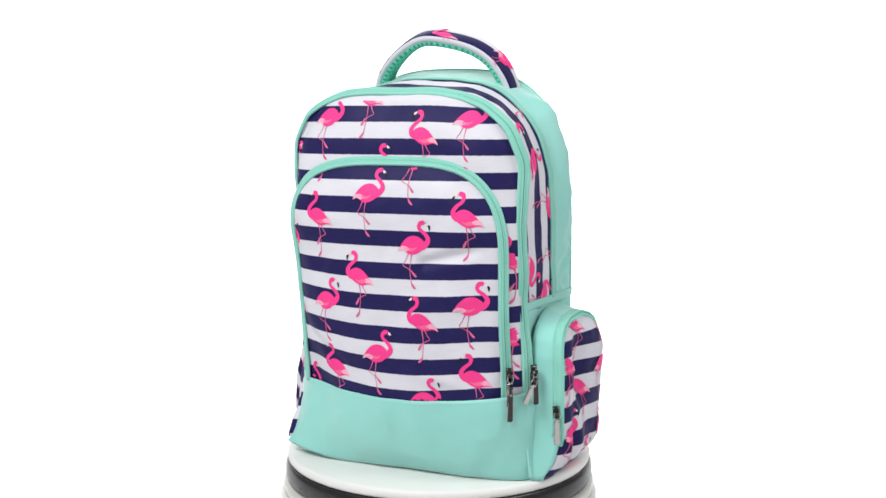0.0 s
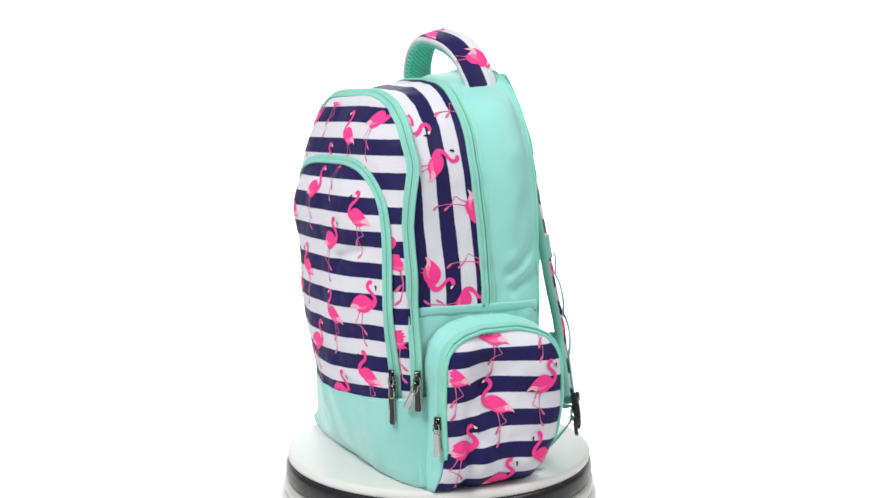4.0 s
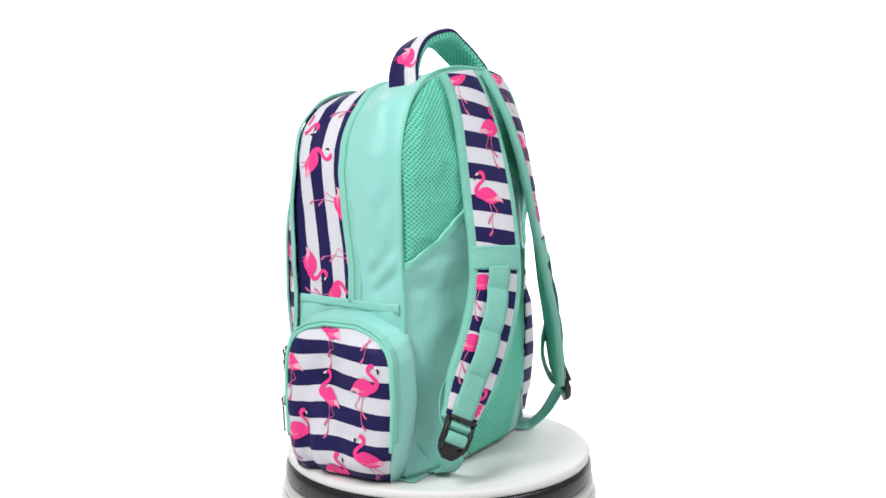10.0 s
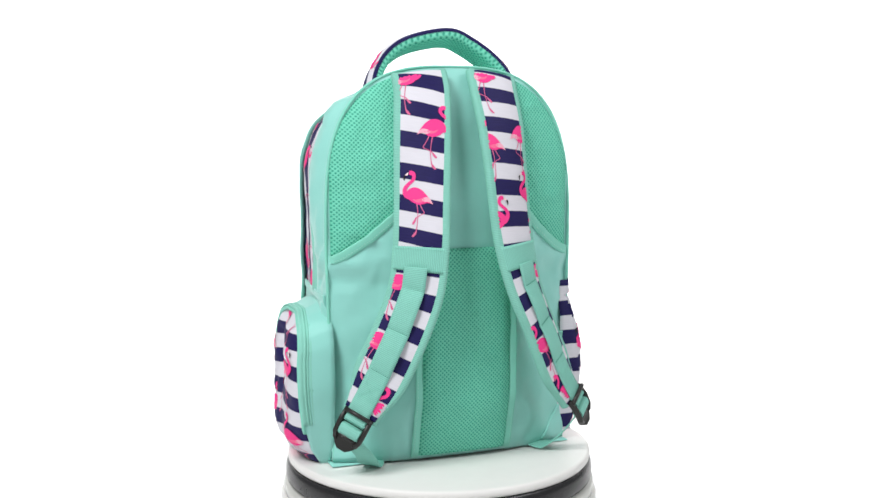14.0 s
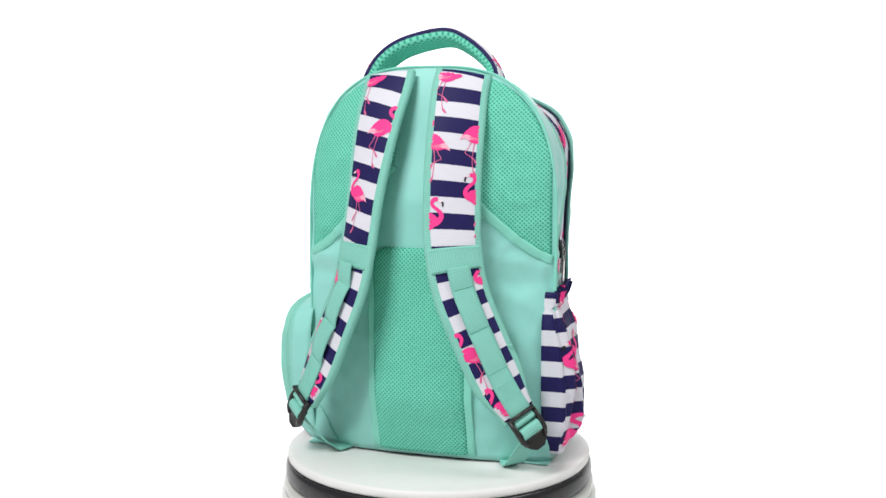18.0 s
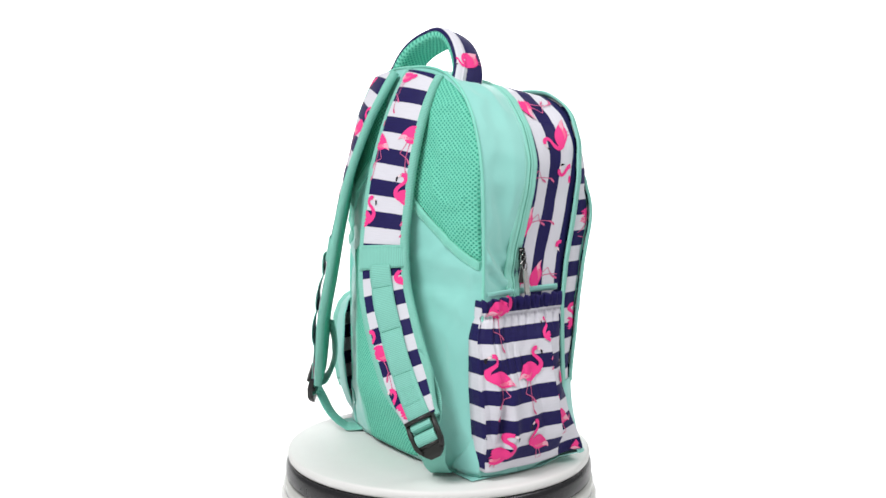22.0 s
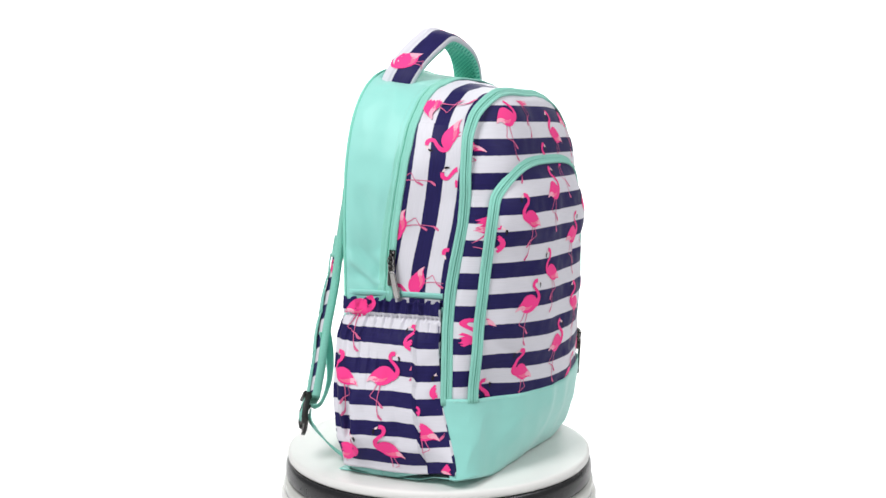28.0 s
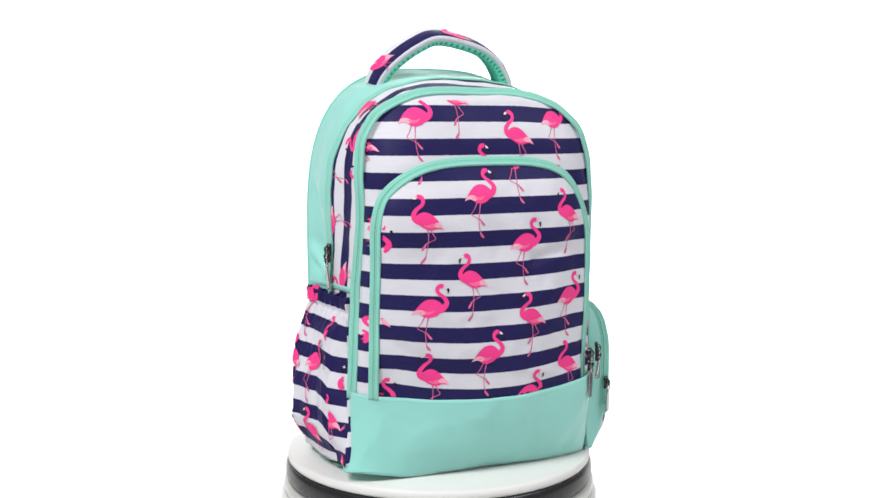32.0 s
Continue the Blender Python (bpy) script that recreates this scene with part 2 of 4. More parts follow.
def arch_point(s, w, wb, top, zb, n=POW, z1=Z1):
    """Runs from the +x foot over the top to the -x foot, s from 0 to 1."""
    if s < 0.3 or s > 0.7:
        k = (s if s < 0.5 else 1 - s) / 0.3
        z = lerp(zb, z1, k)
        x = arch_x(z, w, wb, top, n, z1)
        return (x if s < 0.5 else -x), z
    a = math.pi * (s - 0.3) / 0.4
    c, sn = math.cos(a), math.sin(a)
    return math.copysign(abs(c) ** (2 / n), c) * w, z1 + (top - z1) * max(0.0, sn) ** (2 / n)


def back_y(x, z):
    return 0.040 - (0.003 * smooth(0.18, 0.26, z) + 0.006 * smooth(0.27, 0.40, z)) * smooth(0.02, 0.10, x)


def zip_y(x, z):
    right = -0.0415 + 0.0150 * smooth(0.36, 0.20, z)
    left = -0.0310 + 0.0230 * smooth(0.36, 0.21, z)
    return lerp(left, right, max(0.0, min(1.0, (x + 0.14) / 0.28)))


def front_y(x, z):
    top = -0.003 * smooth(0.36, 0.41, z) * smooth(0.06, -0.06, x)
    right = -0.107 + 0.004 * smooth(0.3, 0.1, z) + top
    left = -0.0905 + 0.0180 * smooth(0.33, 0.16, z) + top * 2.0 - 0.0062 * math.exp(-((z - 0.338) / 0.034) ** 2)
    wave = 0.0035 * math.exp(-((z - 0.335) / 0.022) ** 2) - 0.0025 * math.exp(-((z - 0.275) / 0.03) ** 2)
    return lerp(left, right, max(0.0, min(1.0, (x + 0.14) / 0.28))) + wave * min(1.0, abs(x) / 0.12)


W_T = [(0, 0.1475), (0.3, 0.1500), (0.5, 0.1480), (0.75, 0.1420), (1.0, 0.1400)]
N_T = [(0, 2.95), (0.5, 2.9), (1.0, 3.9)]
B_T = [(0, 0.142), (0.3, 0.148), (0.5, 0.149), (0.75, 0.149), (1.0, 0.147)]
H_T = [(0, 0.442), (0.25, 0.436), (0.5, 0.427), (0.75, 0.4185), (1.0, 0.4105)]


def depth_y(t, x, z):
    b, m, f = back_y(x, z), zip_y(x, z), front_y(x, z)
    return lerp(b, m, t / 0.5) if t < 0.5 else lerp(m, f, (t - 0.5) / 0.5)


def rumple(x, y, z):
    """Slack cloth on the side walls, with pulls towards the pocket's corners."""
    c = crease(x, y, z, 0.0030, 15) + wrinkle(x, y, z, 0.0020, 20) * smooth(-0.012, 0.008, y) * smooth(0.041, 0.026, y)
    if abs(x) > 0.1 and y > -0.03:
        c -= fold(y, z, 0.040, 0.262, 0.004, 0.220, 0.008, 0.0062) + fold(y, z, 0.036, 0.225, 0.008, 0.205, 0.006, 0.0046) + fold(y, z, 0.02, 0.300, 0.006, 0.250, 0.009, 0.0048)
        c += fold(y, z, 0.040, 0.245, 0.006, 0.212, 0.006, 0.0042) + fold(y, z, 0.030, 0.150, 0.045, 0.060, 0.010, 0.004)
    return c


def waist(x, t, z):
    """How far the slack side wall falls in below the zip's arch; beside the padded back it stands out."""
    slack = (0.0095 if x < 0 else 0.0040) * smooth(0.05, 0.40, t) * smooth(0.35 if x > 0 else lerp(0.35, 0.39, smooth(0.5, 1.0, t)), 0.25 if x > 0 else lerp(0.25, 0.29, smooth(0.5, 1.0, t)), z) * smooth(0.0, 0.05, z)
    return slack - (0.010 * smooth(0.0, 0.13, t) * math.exp(-((t - 0.20) / 0.16) ** 2) * smooth(0.19, 0.27, z) * smooth(0.43, 0.37, z) if x > 0 else 0.0)


def lifted(x, t, z):
    """The front corner over the open pocket does not touch the disc."""
    return 0.011 * smooth(0.55, 1.0, t) * smooth(0.07, 0.0, z) if x < 0 else 0.0


def shell(s, t, zb=0.004):
    """The side wall of the bag: s round the arch, t from the back seam to the front zip."""
    x, z = arch_point(s, table(W_T, t), table(B_T, t), table(H_T, t), zb, table(N_T, t))
    y = depth_y(t, x, z)
    c = rumple(x, y, z) * smooth(0.0, 0.12, t) - waist(x, t, z)
    return np.array((x + (c if x > 0 else -c), y, z + (c if z > 0.38 else 0) + lifted(x, t, z)))


def side_t(x, y, z):
    b, m, f = back_y(x, z), zip_y(x, z), front_y(x, z)
    return 0.5 * (b - y) / (b - m) if y > m else 0.5 + 0.5 * (m - y) / (m - f)


def side_place(sign, y, z):
    """The wall's place at a given y and z on one side."""
    t = max(0.0, min(1.0, side_t(sign * 0.14, y, z)))
    x = sign * arch_x(z, table(W_T, t), table(B_T, t), table(H_T, t), table(N_T, t))
    return np.array((x + sign * (rumple(x, y, z) * smooth(0.0, 0.12, t) - waist(x, t, z)), y, z))


def arch_f(x, z, w, top, n=POW, z1=Z1):
    return (abs(x / w) ** n + max(0.0, (z - z1) / (top - z1)) ** n) ** (1 / n)


P_W, P_WB, P_TOP, P_Z1, P_N = 0.1225, 0.1245, 0.3385, 0.225, 3.3
P_LEFT = [(0.09, 0.965), (0.186, 0.982), (0.24, 0.988), (0.27, 1.018), (0.30, 1.040), (0.34, 1.025)]


def panel_x(sign, z):
    """Half width of the front panel, drawn in where the side wall is slack."""
    return arch_x(z, 0.1400, 0.147, 0.4105, 3.9) - waist(sign, 1.0, z)


def panel_f(x, z):
    return min(1.0, arch_f(x, z, arch_x(min(z, Z1), 0.1400, 0.147, 0.4105) - waist(x, 1.0, min(z, Z1)), 0.4105, 3.9))


def pocket_f(x, z):
    """1 on the pocket's outline, less inside; the pocket is a little narrower over the open side pocket."""
    w = arch_x(z, P_W, P_WB, P_TOP, P_N, P_Z1) if z < P_Z1 else P_W
    return arch_f(x if x > 0 else x / table(P_LEFT, z), z, w, P_TOP, P_N, P_Z1)


def panel_base(x, z):
    return front_y(x, z) - 0.0055 - 0.0245 * (1 - panel_f(x, z) ** 4.5) + 0.0035 * smooth(0.35, 0.385, z) * smooth(0.406, 0.396, z) * smooth(-0.05, 0.0, x)


def pocket_edge(x, z):
    right = -0.131 + 0.010 * smooth(0.2, 0.1, z) - 0.008 * smooth(0.29, 0.34, z)
    left = -0.1195 + 0.0145 * smooth(0.30, 0.15, z) + 0.006 * smooth(0.16, 0.09, z) - 0.0035 * math.exp(-((z - 0.285) / 0.045) ** 2) - 0.0015 * math.exp(-((z - 0.2) / 0.03) ** 2) - 0.018 * smooth(0.30, 0.34, z)
    return min(lerp(left, right, max(0.0, min(1.0, (x + 0.125) / 0.25))), panel_base(x, z) - 0.004)


def panel_y(x, z):
    """The main front panel: it swells from its zip up to the pocket's edge."""
    inner, outer = max(0.0, pocket_f(x, z) - 1), 1 - panel_f(x, z)
    k = outer / max(1e-6, inner + outer)
    return lerp(panel_base(x, z), pocket_edge(x, z) + 0.0035, k ** 0.8) + crease(x, 0, z, 0.0014, 22)


def pocket_y(x, z):
    f = min(1.0, pocket_f(x, z))
    mid = table([(0.08, -0.150), (0.13, -0.155), (0.2, -0.159), (0.26, -0.1565), (0.32, -0.1555), (0.342, -0.150)], z)
    e = pocket_edge(x, z)
    soft = crease(x, 0.3, z, 0.0036, 11) + crease(x, 1.3, z, 0.0020, 26)
    soft += fold(x, z, 0.10, 0.250, 0.045, 0.236, 0.0065, 0.0050) + fold(x, z, -0.11, 0.155, -0.055, 0.118, 0.006, 0.0042) + fold(x, z, 0.06, 0.325, 0.105, 0.300, 0.006, 0.002)
    soft -= fold(x, z, -0.115, 0.30, -0.085, 0.19, 0.008, 0.0022) + fold(x, z, 0.02, 0.120, 0.09, 0.105, 0.006, 0.002)
    slack = 0.020 * smooth(0.18, 0.09, z) * smooth(0.0, -0.09, x)
    return lerp(e, mid, 1 - f ** lerp(3.0, 8.0, smooth(0.24, 0.31, z))) + (soft + slack) * (1 - f ** 8)


def rear_y(x, z):
    """The back panel."""
    w = arch_x(min(z, Z1), 0.144, 0.142, 0.442)
    f = min(1.0, arch_f(x, z, w, 0.442))
    g = 1 - f ** 3
    low = smooth(0.0, 0.03, z)
    bump = 0.015 * math.exp(-(x / 0.075) ** 4) * smooth(0.02, 0.08, z) * smooth(0.37, 0.28, z)
    return lerp(back_y(x, z), 0.040 + 0.003 * smooth(0.03, 0.10, x) * smooth(0.22, 0.28, z), g) + bump + 0.028 * g * lerp(0.75, 1.0, low) + (crease(x, 0.7, z, 0.0024, 14) + wrinkle(x, 0.7, z, 0.0028, 20) * smooth(1.0, 0.93, f)) * lerp(0.25, 1.0, smooth(0.045, 0.08, abs(x))) + 0.6 * (fold(abs(x), z, 0.14, 0.225, 0.085, 0.232, 0.006, 0.004) - fold(abs(x), z, 0.14, 0.205, 0.075, 0.205, 0.009, 0.005) - fold(abs(x), z, 0.125, 0.03, 0.075, 0.09, 0.009, 0.004))


def seam_z(x):
    return 0.088 + (0.009 if x > 0 else 0.0045) * min(1.3, abs(x) / 0.13) ** 2


bag = tagged(new("backpack"), "mint backpack with navy stripes and pink flamingos, on a turntable", "backpack")


def drape(x, z):
    """The pocket's cloth curves under towards its foot, which shifts its stripes up."""
    return HALF * max(0.0, min(1.0, (0.275 - z) / 0.17)) * (0.17 + 0.33 * min(1.2, (x / 0.09) ** 2))


def heightfield(wfn, z_lo, z_hi, yfn, v0, nu=48, nv=64, thick=0.0015, flip=False, seam=False):
    """A front or back panel over an arched outline."""
    def fn(u, v):
        sg = 1 if u > 0.5 else -1
        low = seam_z(lerp(-1, 1, u) * wfn(sg, 0.09)) - 0.003 if seam else z_lo
        z = lerp(low, z_hi, 1 - (1 - v) ** 1.7)
        x = lerp(-1, 1, u) * wfn(sg, z)
        return (x, yfn(x, z), z), (x, z - v0 - (drape(x, z) if yfn is pocket_y else 0))
    return sheet(fn, nu, nv, thick, flip)


# outer wall, strip by strip
def strip(s0, s1, t0, t1, ns, nt, uv=None):
    def fn(u, v):
        p = shell(lerp(s0, s1, u), lerp(t0, t1, v))
        return p, (uv(u, v) if uv else (u * 0.9, v * 0.07))
    return sheet(fn, ns, nt, 0.002)


def gusset_cloth(u, v):
    s = lerp(0.225, 0.775, u)
    x, z = arch_point(s, 0.142, 0.149, 0.424, 0.004)
    right = table([(0.19, 0.0), (0.30, -0.0020), (0.42, -0.0035)], z)
    left = table([(0.20, 0.0030), (0.27, -0.0020), (0.33, 0.0), (0.42, 0.0080)], z)
    return u * 0.6, lerp(left, right, smooth(-0.13, 0.13, x)) + v * (zip_y(x, z) - front_y(x, z))


gusset = part("rear_gusset", strip(0.0, 1.0, 0.0, 0.47, 200, 22), M_MINT, bag)
striped_gusset = part("striped_gusset", strip(0.225, 0.775, 0.50, 1.0, 240, 26, gusset_cloth), M_STRIPE, bag, "navy and white striped side band")
for a, b in ((0.0, 0.225), (0.775, 1.0)):
    part("lower_side_panel", strip(a, b, 0.47, 1.0, 40, 18), M_MINT, bag)
for sg in (1, -1):
    # a sewn band across the foot of the striped side
    ys = np.linspace(0.036, front_y(sg * 0.14, 0.185) + 0.004, 40)
    path = [Vector(side_place(sg, y, 0.1845 if sg > 0 else 0.1985)) for y in ys]
    path = [Vector((sum(q.x for q in path[max(0, k - 4):k + 5]) / len(path[max(0, k - 4):k + 5]) + sg * 0.0012, p.y, p.z)) for k, p in enumerate(path)]
    out = Vector((sg, 0, 0))
    w = 0.0068 if sg > 0 else 0.0045
    part("side_band", sweep(path, [Vector((0, 0, 1))] * 40, [out] * 40, [(w, -0.0015), (w, 0.0002), (w - 0.0010, 0.0006), (0.0, 0.0003), (-w, -0.0026)]), M_MINT, bag)

# front panel, pocket and base
front_panel = part("front_panel", heightfield(panel_x, 0.07, 0.4103, panel_y, 0.010, nu=110, nv=130, seam=True), M_FRONT, bag, "striped front panel with printed flamingos")
pocket = part("front_pocket", heightfield(lambda sg, z: arch_x(z, P_W, P_WB, P_TOP, P_N, P_Z1) * (1 if sg > 0 else table(P_LEFT, z)), 0.075, 0.3382, pocket_y, 0.0185, nu=110, nv=130, seam=True), M_FRONT, bag, "striped arched front pocket")
back_panel = part("back_panel", heightfield(lambda sg, z: arch_x(z, 0.1475, 0.142, 0.442, 2.95), 0.003, 0.4418, rear_y, 0, nu=80, nv=100, flip=True), M_MINT, bag)

BASE_TOP = [(0.1500, -0.080), (0.1495, -0.092), (0.146, -0.104), (0.132, -0.124), (0.10, -0.142), (0.05, -0.153), (0.0, -0.155), (-0.05, -0.147), (-0.095, -0.119), (-0.118, -0.1025), (-0.1310, -0.0890), (-0.1380, -0.079), (-0.1405, -0.0700)]
BASE_LOW = [(0.1470, -0.078), (0.1460, -0.086), (0.142, -0.096), (0.130, -0.105), (0.10, -0.110), (0.05, -0.111), (0.0, -0.109), (-0.05, -0.108), (-0.10, -0.108), (-0.128, -0.106), (-0.144, -0.101), (-0.1520, -0.095), (-0.1535, -0.0895)]


def base_fn(u, v):
    hi, lo = curve(BASE_TOP, u), curve(BASE_LOW, u)
    zt = seam_z(hi[0])
    if abs(hi[0]) < P_WB:
        hi[1] = lerp(pocket_y(hi[0], zt) - 0.0012, hi[1], smooth(0.09, P_WB, abs(hi[0])))
    k = math.sin(v * math.pi / 2) ** 0.8
    k += 0.05 * math.sin(u * 9 + 2) * v * (1 - v)
    x, y = lo + (hi - lo) * k
    z = lerp(0.001 + 0.011 * smooth(-0.07, -0.14, hi[0]), zt, v)
    c = crease(x, y, z, 0.0026, 13) + wrinkle(x, y, z, 0.0020, 17) * smooth(0.0, 0.3, v) * smooth(1.0, 0.8, v)
    return (x, y - c, z), (u * 0.4, z)


part("base_panel", sheet(base_fn, 110, 26, 0.002, flip=True), M_MINT, bag, "smooth mint base panel")


def floor_fn(u, v):
    a = curve(BASE_LOW, u)
    x, y = max(a[0], lerp(a[0], -0.1440, smooth(0.0, 0.15, v))), lerp(a[1], 0.052, v)
    return (x, y, 0.0015 + 0.011 * smooth(-0.07, -0.14, x) * smooth(-0.03, -0.09, y)), (x, y)


part("underside", sheet(floor_fn, 40, 6, 0.001), M_MINT, bag)

# zips and piping
ZIP = [(-0.0062, -0.0015), (-0.0062, 0.0003), (-0.0056, 0.0010), (-0.0036, 0.0011), (-0.0028, 0.0006), (-0.0022, 0.0006), (-0.0016, 0.0015), (-0.0007, 0.0015), (-0.0003, 0.0003),
       (0.0003, 0.0003), (0.0007, 0.0015), (0.0016, 0.0015), (0.0022, 0.0006), (0.0028, 0.0006), (0.0036, 0.0011), (0.0056, 0.0010), (0.0062, 0.0003), (0.0062, -0.0015)]


def arch_path(fn, s0, s1, n=110):
    return [fn(lerp(s0, s1, k / n)) for k in range(n + 1)]


def outward(path, y_dir):
    """Side and up vectors for a band along an arch: side runs along y, up points out of the bag."""
    tan = tangents(path)
    ups = [Vector(y_dir).cross(t).normalized() for t in tan]
    return [u.cross(t).normalized() for u, t in zip(ups, tan)], ups


def zip_along(name, path, y_dir, scale=1.0, parent=bag, label="mint coil zip", tilt=0.0, lift=0.0):
    """A zip along an arch, turned by tilt from facing outwards to facing the front."""
    sides, ups = outward(path, y_dir)
    c, s = math.cos(radians(tilt)), math.sin(radians(tilt))
    front = [d if d.y < 0 else -d for d in sides]
    path = [Vector(p) + (u + f * 1.5) * lift for p, u, f in zip(path, ups, front)]
    ups, sides = [(u * c + f * s).normalized() for u, f in zip(ups, front)], [(f * c - u * s).normalized() for u, f in zip(ups, front)]
    tape = part(name, sweep(path, sides, ups, [(a * scale, b) for a, b in ZIP]), M_TAPE, parent, label)
    part("zip_coil", sweep(path, sides, ups, [(x * scale, y) for x, y in ring(0.0008, 6)]), M_ZIP, tape)
    return tape


zip_along("main_zip", arch_path(lambda s: shell(s, 0.462), 0.225, 0.775), (0, 1, 0), 1.45)
zip_along("front_zip", arch_path(lambda s: shell(s, 1.0), 0.10, 0.90), (0.0, 1, 0), 0.98, tilt=38, lift=0.0022)


def pocket_rim(s, out=0.0):
    x, z = arch_point(s, P_W + out, P_WB + out, P_TOP + out, 0.088, P_N, P_Z1)
    x *= 1 if x > 0 else table(P_LEFT, z)
    return np.array((x, pocket_edge(x, z) + 0.003, z))


zip_along("pocket_zip", arch_path(pocket_rim, 0.0, 1.0), (0.0, 1, 0), 0.98, tilt=45, lift=0.002)


def pocket_wall(u, v):
    a = pocket_rim(u)
    return (a[0], lerp(a[1], panel_y(a[0], a[2]) + 0.004, v), a[2]), (u, v * 0.03)


part("pocket_wall", sheet(pocket_wall, 90, 3, 0.001, flip=True), M_MINT, bag)

rim = arch_path(lambda s: shell(s, 0.0), 0.0, 1.0)
sd, up = outward(rim, (0, 1, 0))
part("back_piping", sweep(rim, sd, up, ring(0.0017)), M_PIPE, bag)


# ---- back: air-mesh pads ----
def pad_low(x):
    return 0.234 + 0.095 * max(0.0, (0.1430 - x) / 0.107) ** 1.35


def pad_side(sign):
    def fn(u, v):
        x = lerp(0.030, 0.1430, u)
        k = min(0.999, x / 0.1475)
        top = Z1 + (0.442 - Z1) * (1 - k ** 2.95) ** (1 / 2.95) - 0.005
        low = pad_low(x)
        z = lerp(low, top, v)
        edge = min(u, 1 - u, v * 0.8, (1 - v) * 0.8) / 0.10
        y = rear_y(sign * x, z) + 0.0045 * min(1.0, max(0.0, edge)) ** 0.5
        return (sign * x, y, z), (x, z)
    return part("side_mesh_pad", sheet(fn, 28, 40, 0.003, flip=sign > 0), M_MESH, bag, "padded mint air mesh")


def pad_trim(sign):
    path = []
    for k in range(41):
        u = k / 40
        x = lerp(0.030, 0.1440, u)
        z = pad_low(min(x, 0.143)) - 0.003
        path.append((sign * x, rear_y(sign * x, z) + 0.002, z))
    tan = tangents(path)
    ups = [Vector((0, 1, 0))] * 41
    return part("pad_binding", sweep(path, [t.cross(u) for t, u in zip(tan, ups)], ups, slab_profile(0.011, 0.004, 0.0015)), M_PIPE, bag)


for sg in (1, -1):
    pad_side(sg)
    pad_trim(sg)


def lumbar(u, v):
    z = lerp(0.008, 0.243, v)
    half = 0.0535 * (1 - max(0.0, (z - 0.225) / 0.019) ** 3 * 0.35)
    x = -0.002 + lerp(-1, 1, u) * half
    edge = min(1.0, min(u, 1 - u, (1 - v) * 1.5) / 0.12)
    y = rear_y(x, z) + 0.0015 + 0.005 * max(0.0, edge) ** 0.5
    return (x, y, z), (x, z)


part("lumbar_mesh_pad", sheet(lumbar, 30, 60, 0.003, flip=True), M_MESH, bag, "tall mint air mesh panel")
for sg in (1, -1):
    path = [(-0.002 + sg * 0.0565, rear_y(0.056, z) + 0.0018, z) for z in np.linspace(0.006, 0.232, 30)]
    part("pad_binding", sweep(path, [Vector((1, 0, 0))] * 30, [Vector((0, 1, 0))] * 30, slab_profile(0.009, 0.003, 0.0012)), M_PIPE, bag)


# ---- zipped side pocket, +x side ----
Z_LO = [(0.0, -0.092), (0.02, -0.091), (0.05, -0.0905), (0.09, -0.0925), (0.13, -0.0915), (0.145, -0.087), (0.155, -0.079), (0.162, -0.066), (0.167, -0.045)]
Z_HI = [(0.0, 0.027), (0.02, 0.036), (0.05, 0.0435), (0.09, 0.048), (0.13, 0.0455), (0.145, 0.040), (0.155, 0.031), (0.162, 0.017), (0.167, -0.003)]


def zipped_edge(z, y=-0.02):
    return 0.0065 * smooth(-0.02, 0.04, y) * smooth(0.02, 0.10, z) + table([(0.0, 0.155), (0.02, 0.168), (0.045, 0.1745), (0.07, 0.1750), (0.12, 0.1750), (0.167, 0.170)], z)


def dent(y, z, y0, z0, ry, rz, d):
    return d * math.exp(-((y - y0) / ry) ** 2 - ((z - z0) / rz) ** 2)


def zipped_x(y, z):
    lo, hi = table(Z_LO, z), table(Z_HI, z)
    k = abs(2 * (y - lo) / max(1e-4, hi - lo) - 1)
    g = (1 - min(1.0, k) ** 3.5) * smooth(0.168, 0.145, z) * smooth(-0.02, 0.040, z)
    x = zipped_edge(z, y) + (0.013 + 0.020 * smooth(0.06, 0.0, z)) * g
    x -= dent(y, z, -0.042, 0.114, 0.022, 0.040, 0.019) + dent(y, z, -0.025, 0.030, 0.026, 0.030, 0.008) + dent(y, z, -0.063, 0.035, 0.009, 0.045, 0.013)
    x += dent(y, z, -0.060, 0.06, 0.008, 0.03, 0.004) - dent(y, z, 0.005, 0.10, 0.02, 0.02, 0.003)
    return x + crease(0.5, y, z, 0.0022, 26)


def zipped_fn(u, v):
    z = lerp(0.002, 0.167, 1 - (1 - v) ** 1.6)
    y = lerp(table(Z_LO, z), table(Z_HI, z), u)
    slip = 0.32 * HALF * math.exp(-((y + 0.022) / 0.045) ** 2) * smooth(0.165, 0.12, z)
    return (zipped_x(y, z), y, z), (y, z - 0.0025 - slip)


zipped_panel = part("zipped_side_pocket", sheet(zipped_fn, 90, 90, 0.0015), M_STRIPE, bag, "bulging striped side pocket")


def zipped_rim(u):
    """Round the pocket's mouth: up the front edge, over the top, down the back edge."""
    if u < 0.45:
        z = 0.167 * (1 - (1 - u / 0.45) ** 1.6)
        y = table(Z_LO, z)
    elif u > 0.55:
        z = 0.167 * (1 - (1 - (1 - u) / 0.45) ** 1.6)
        y = table(Z_HI, z)
    else:
        z, y = 0.167, lerp(-0.045, -0.003, (u - 0.45) / 0.10)
    return y, z


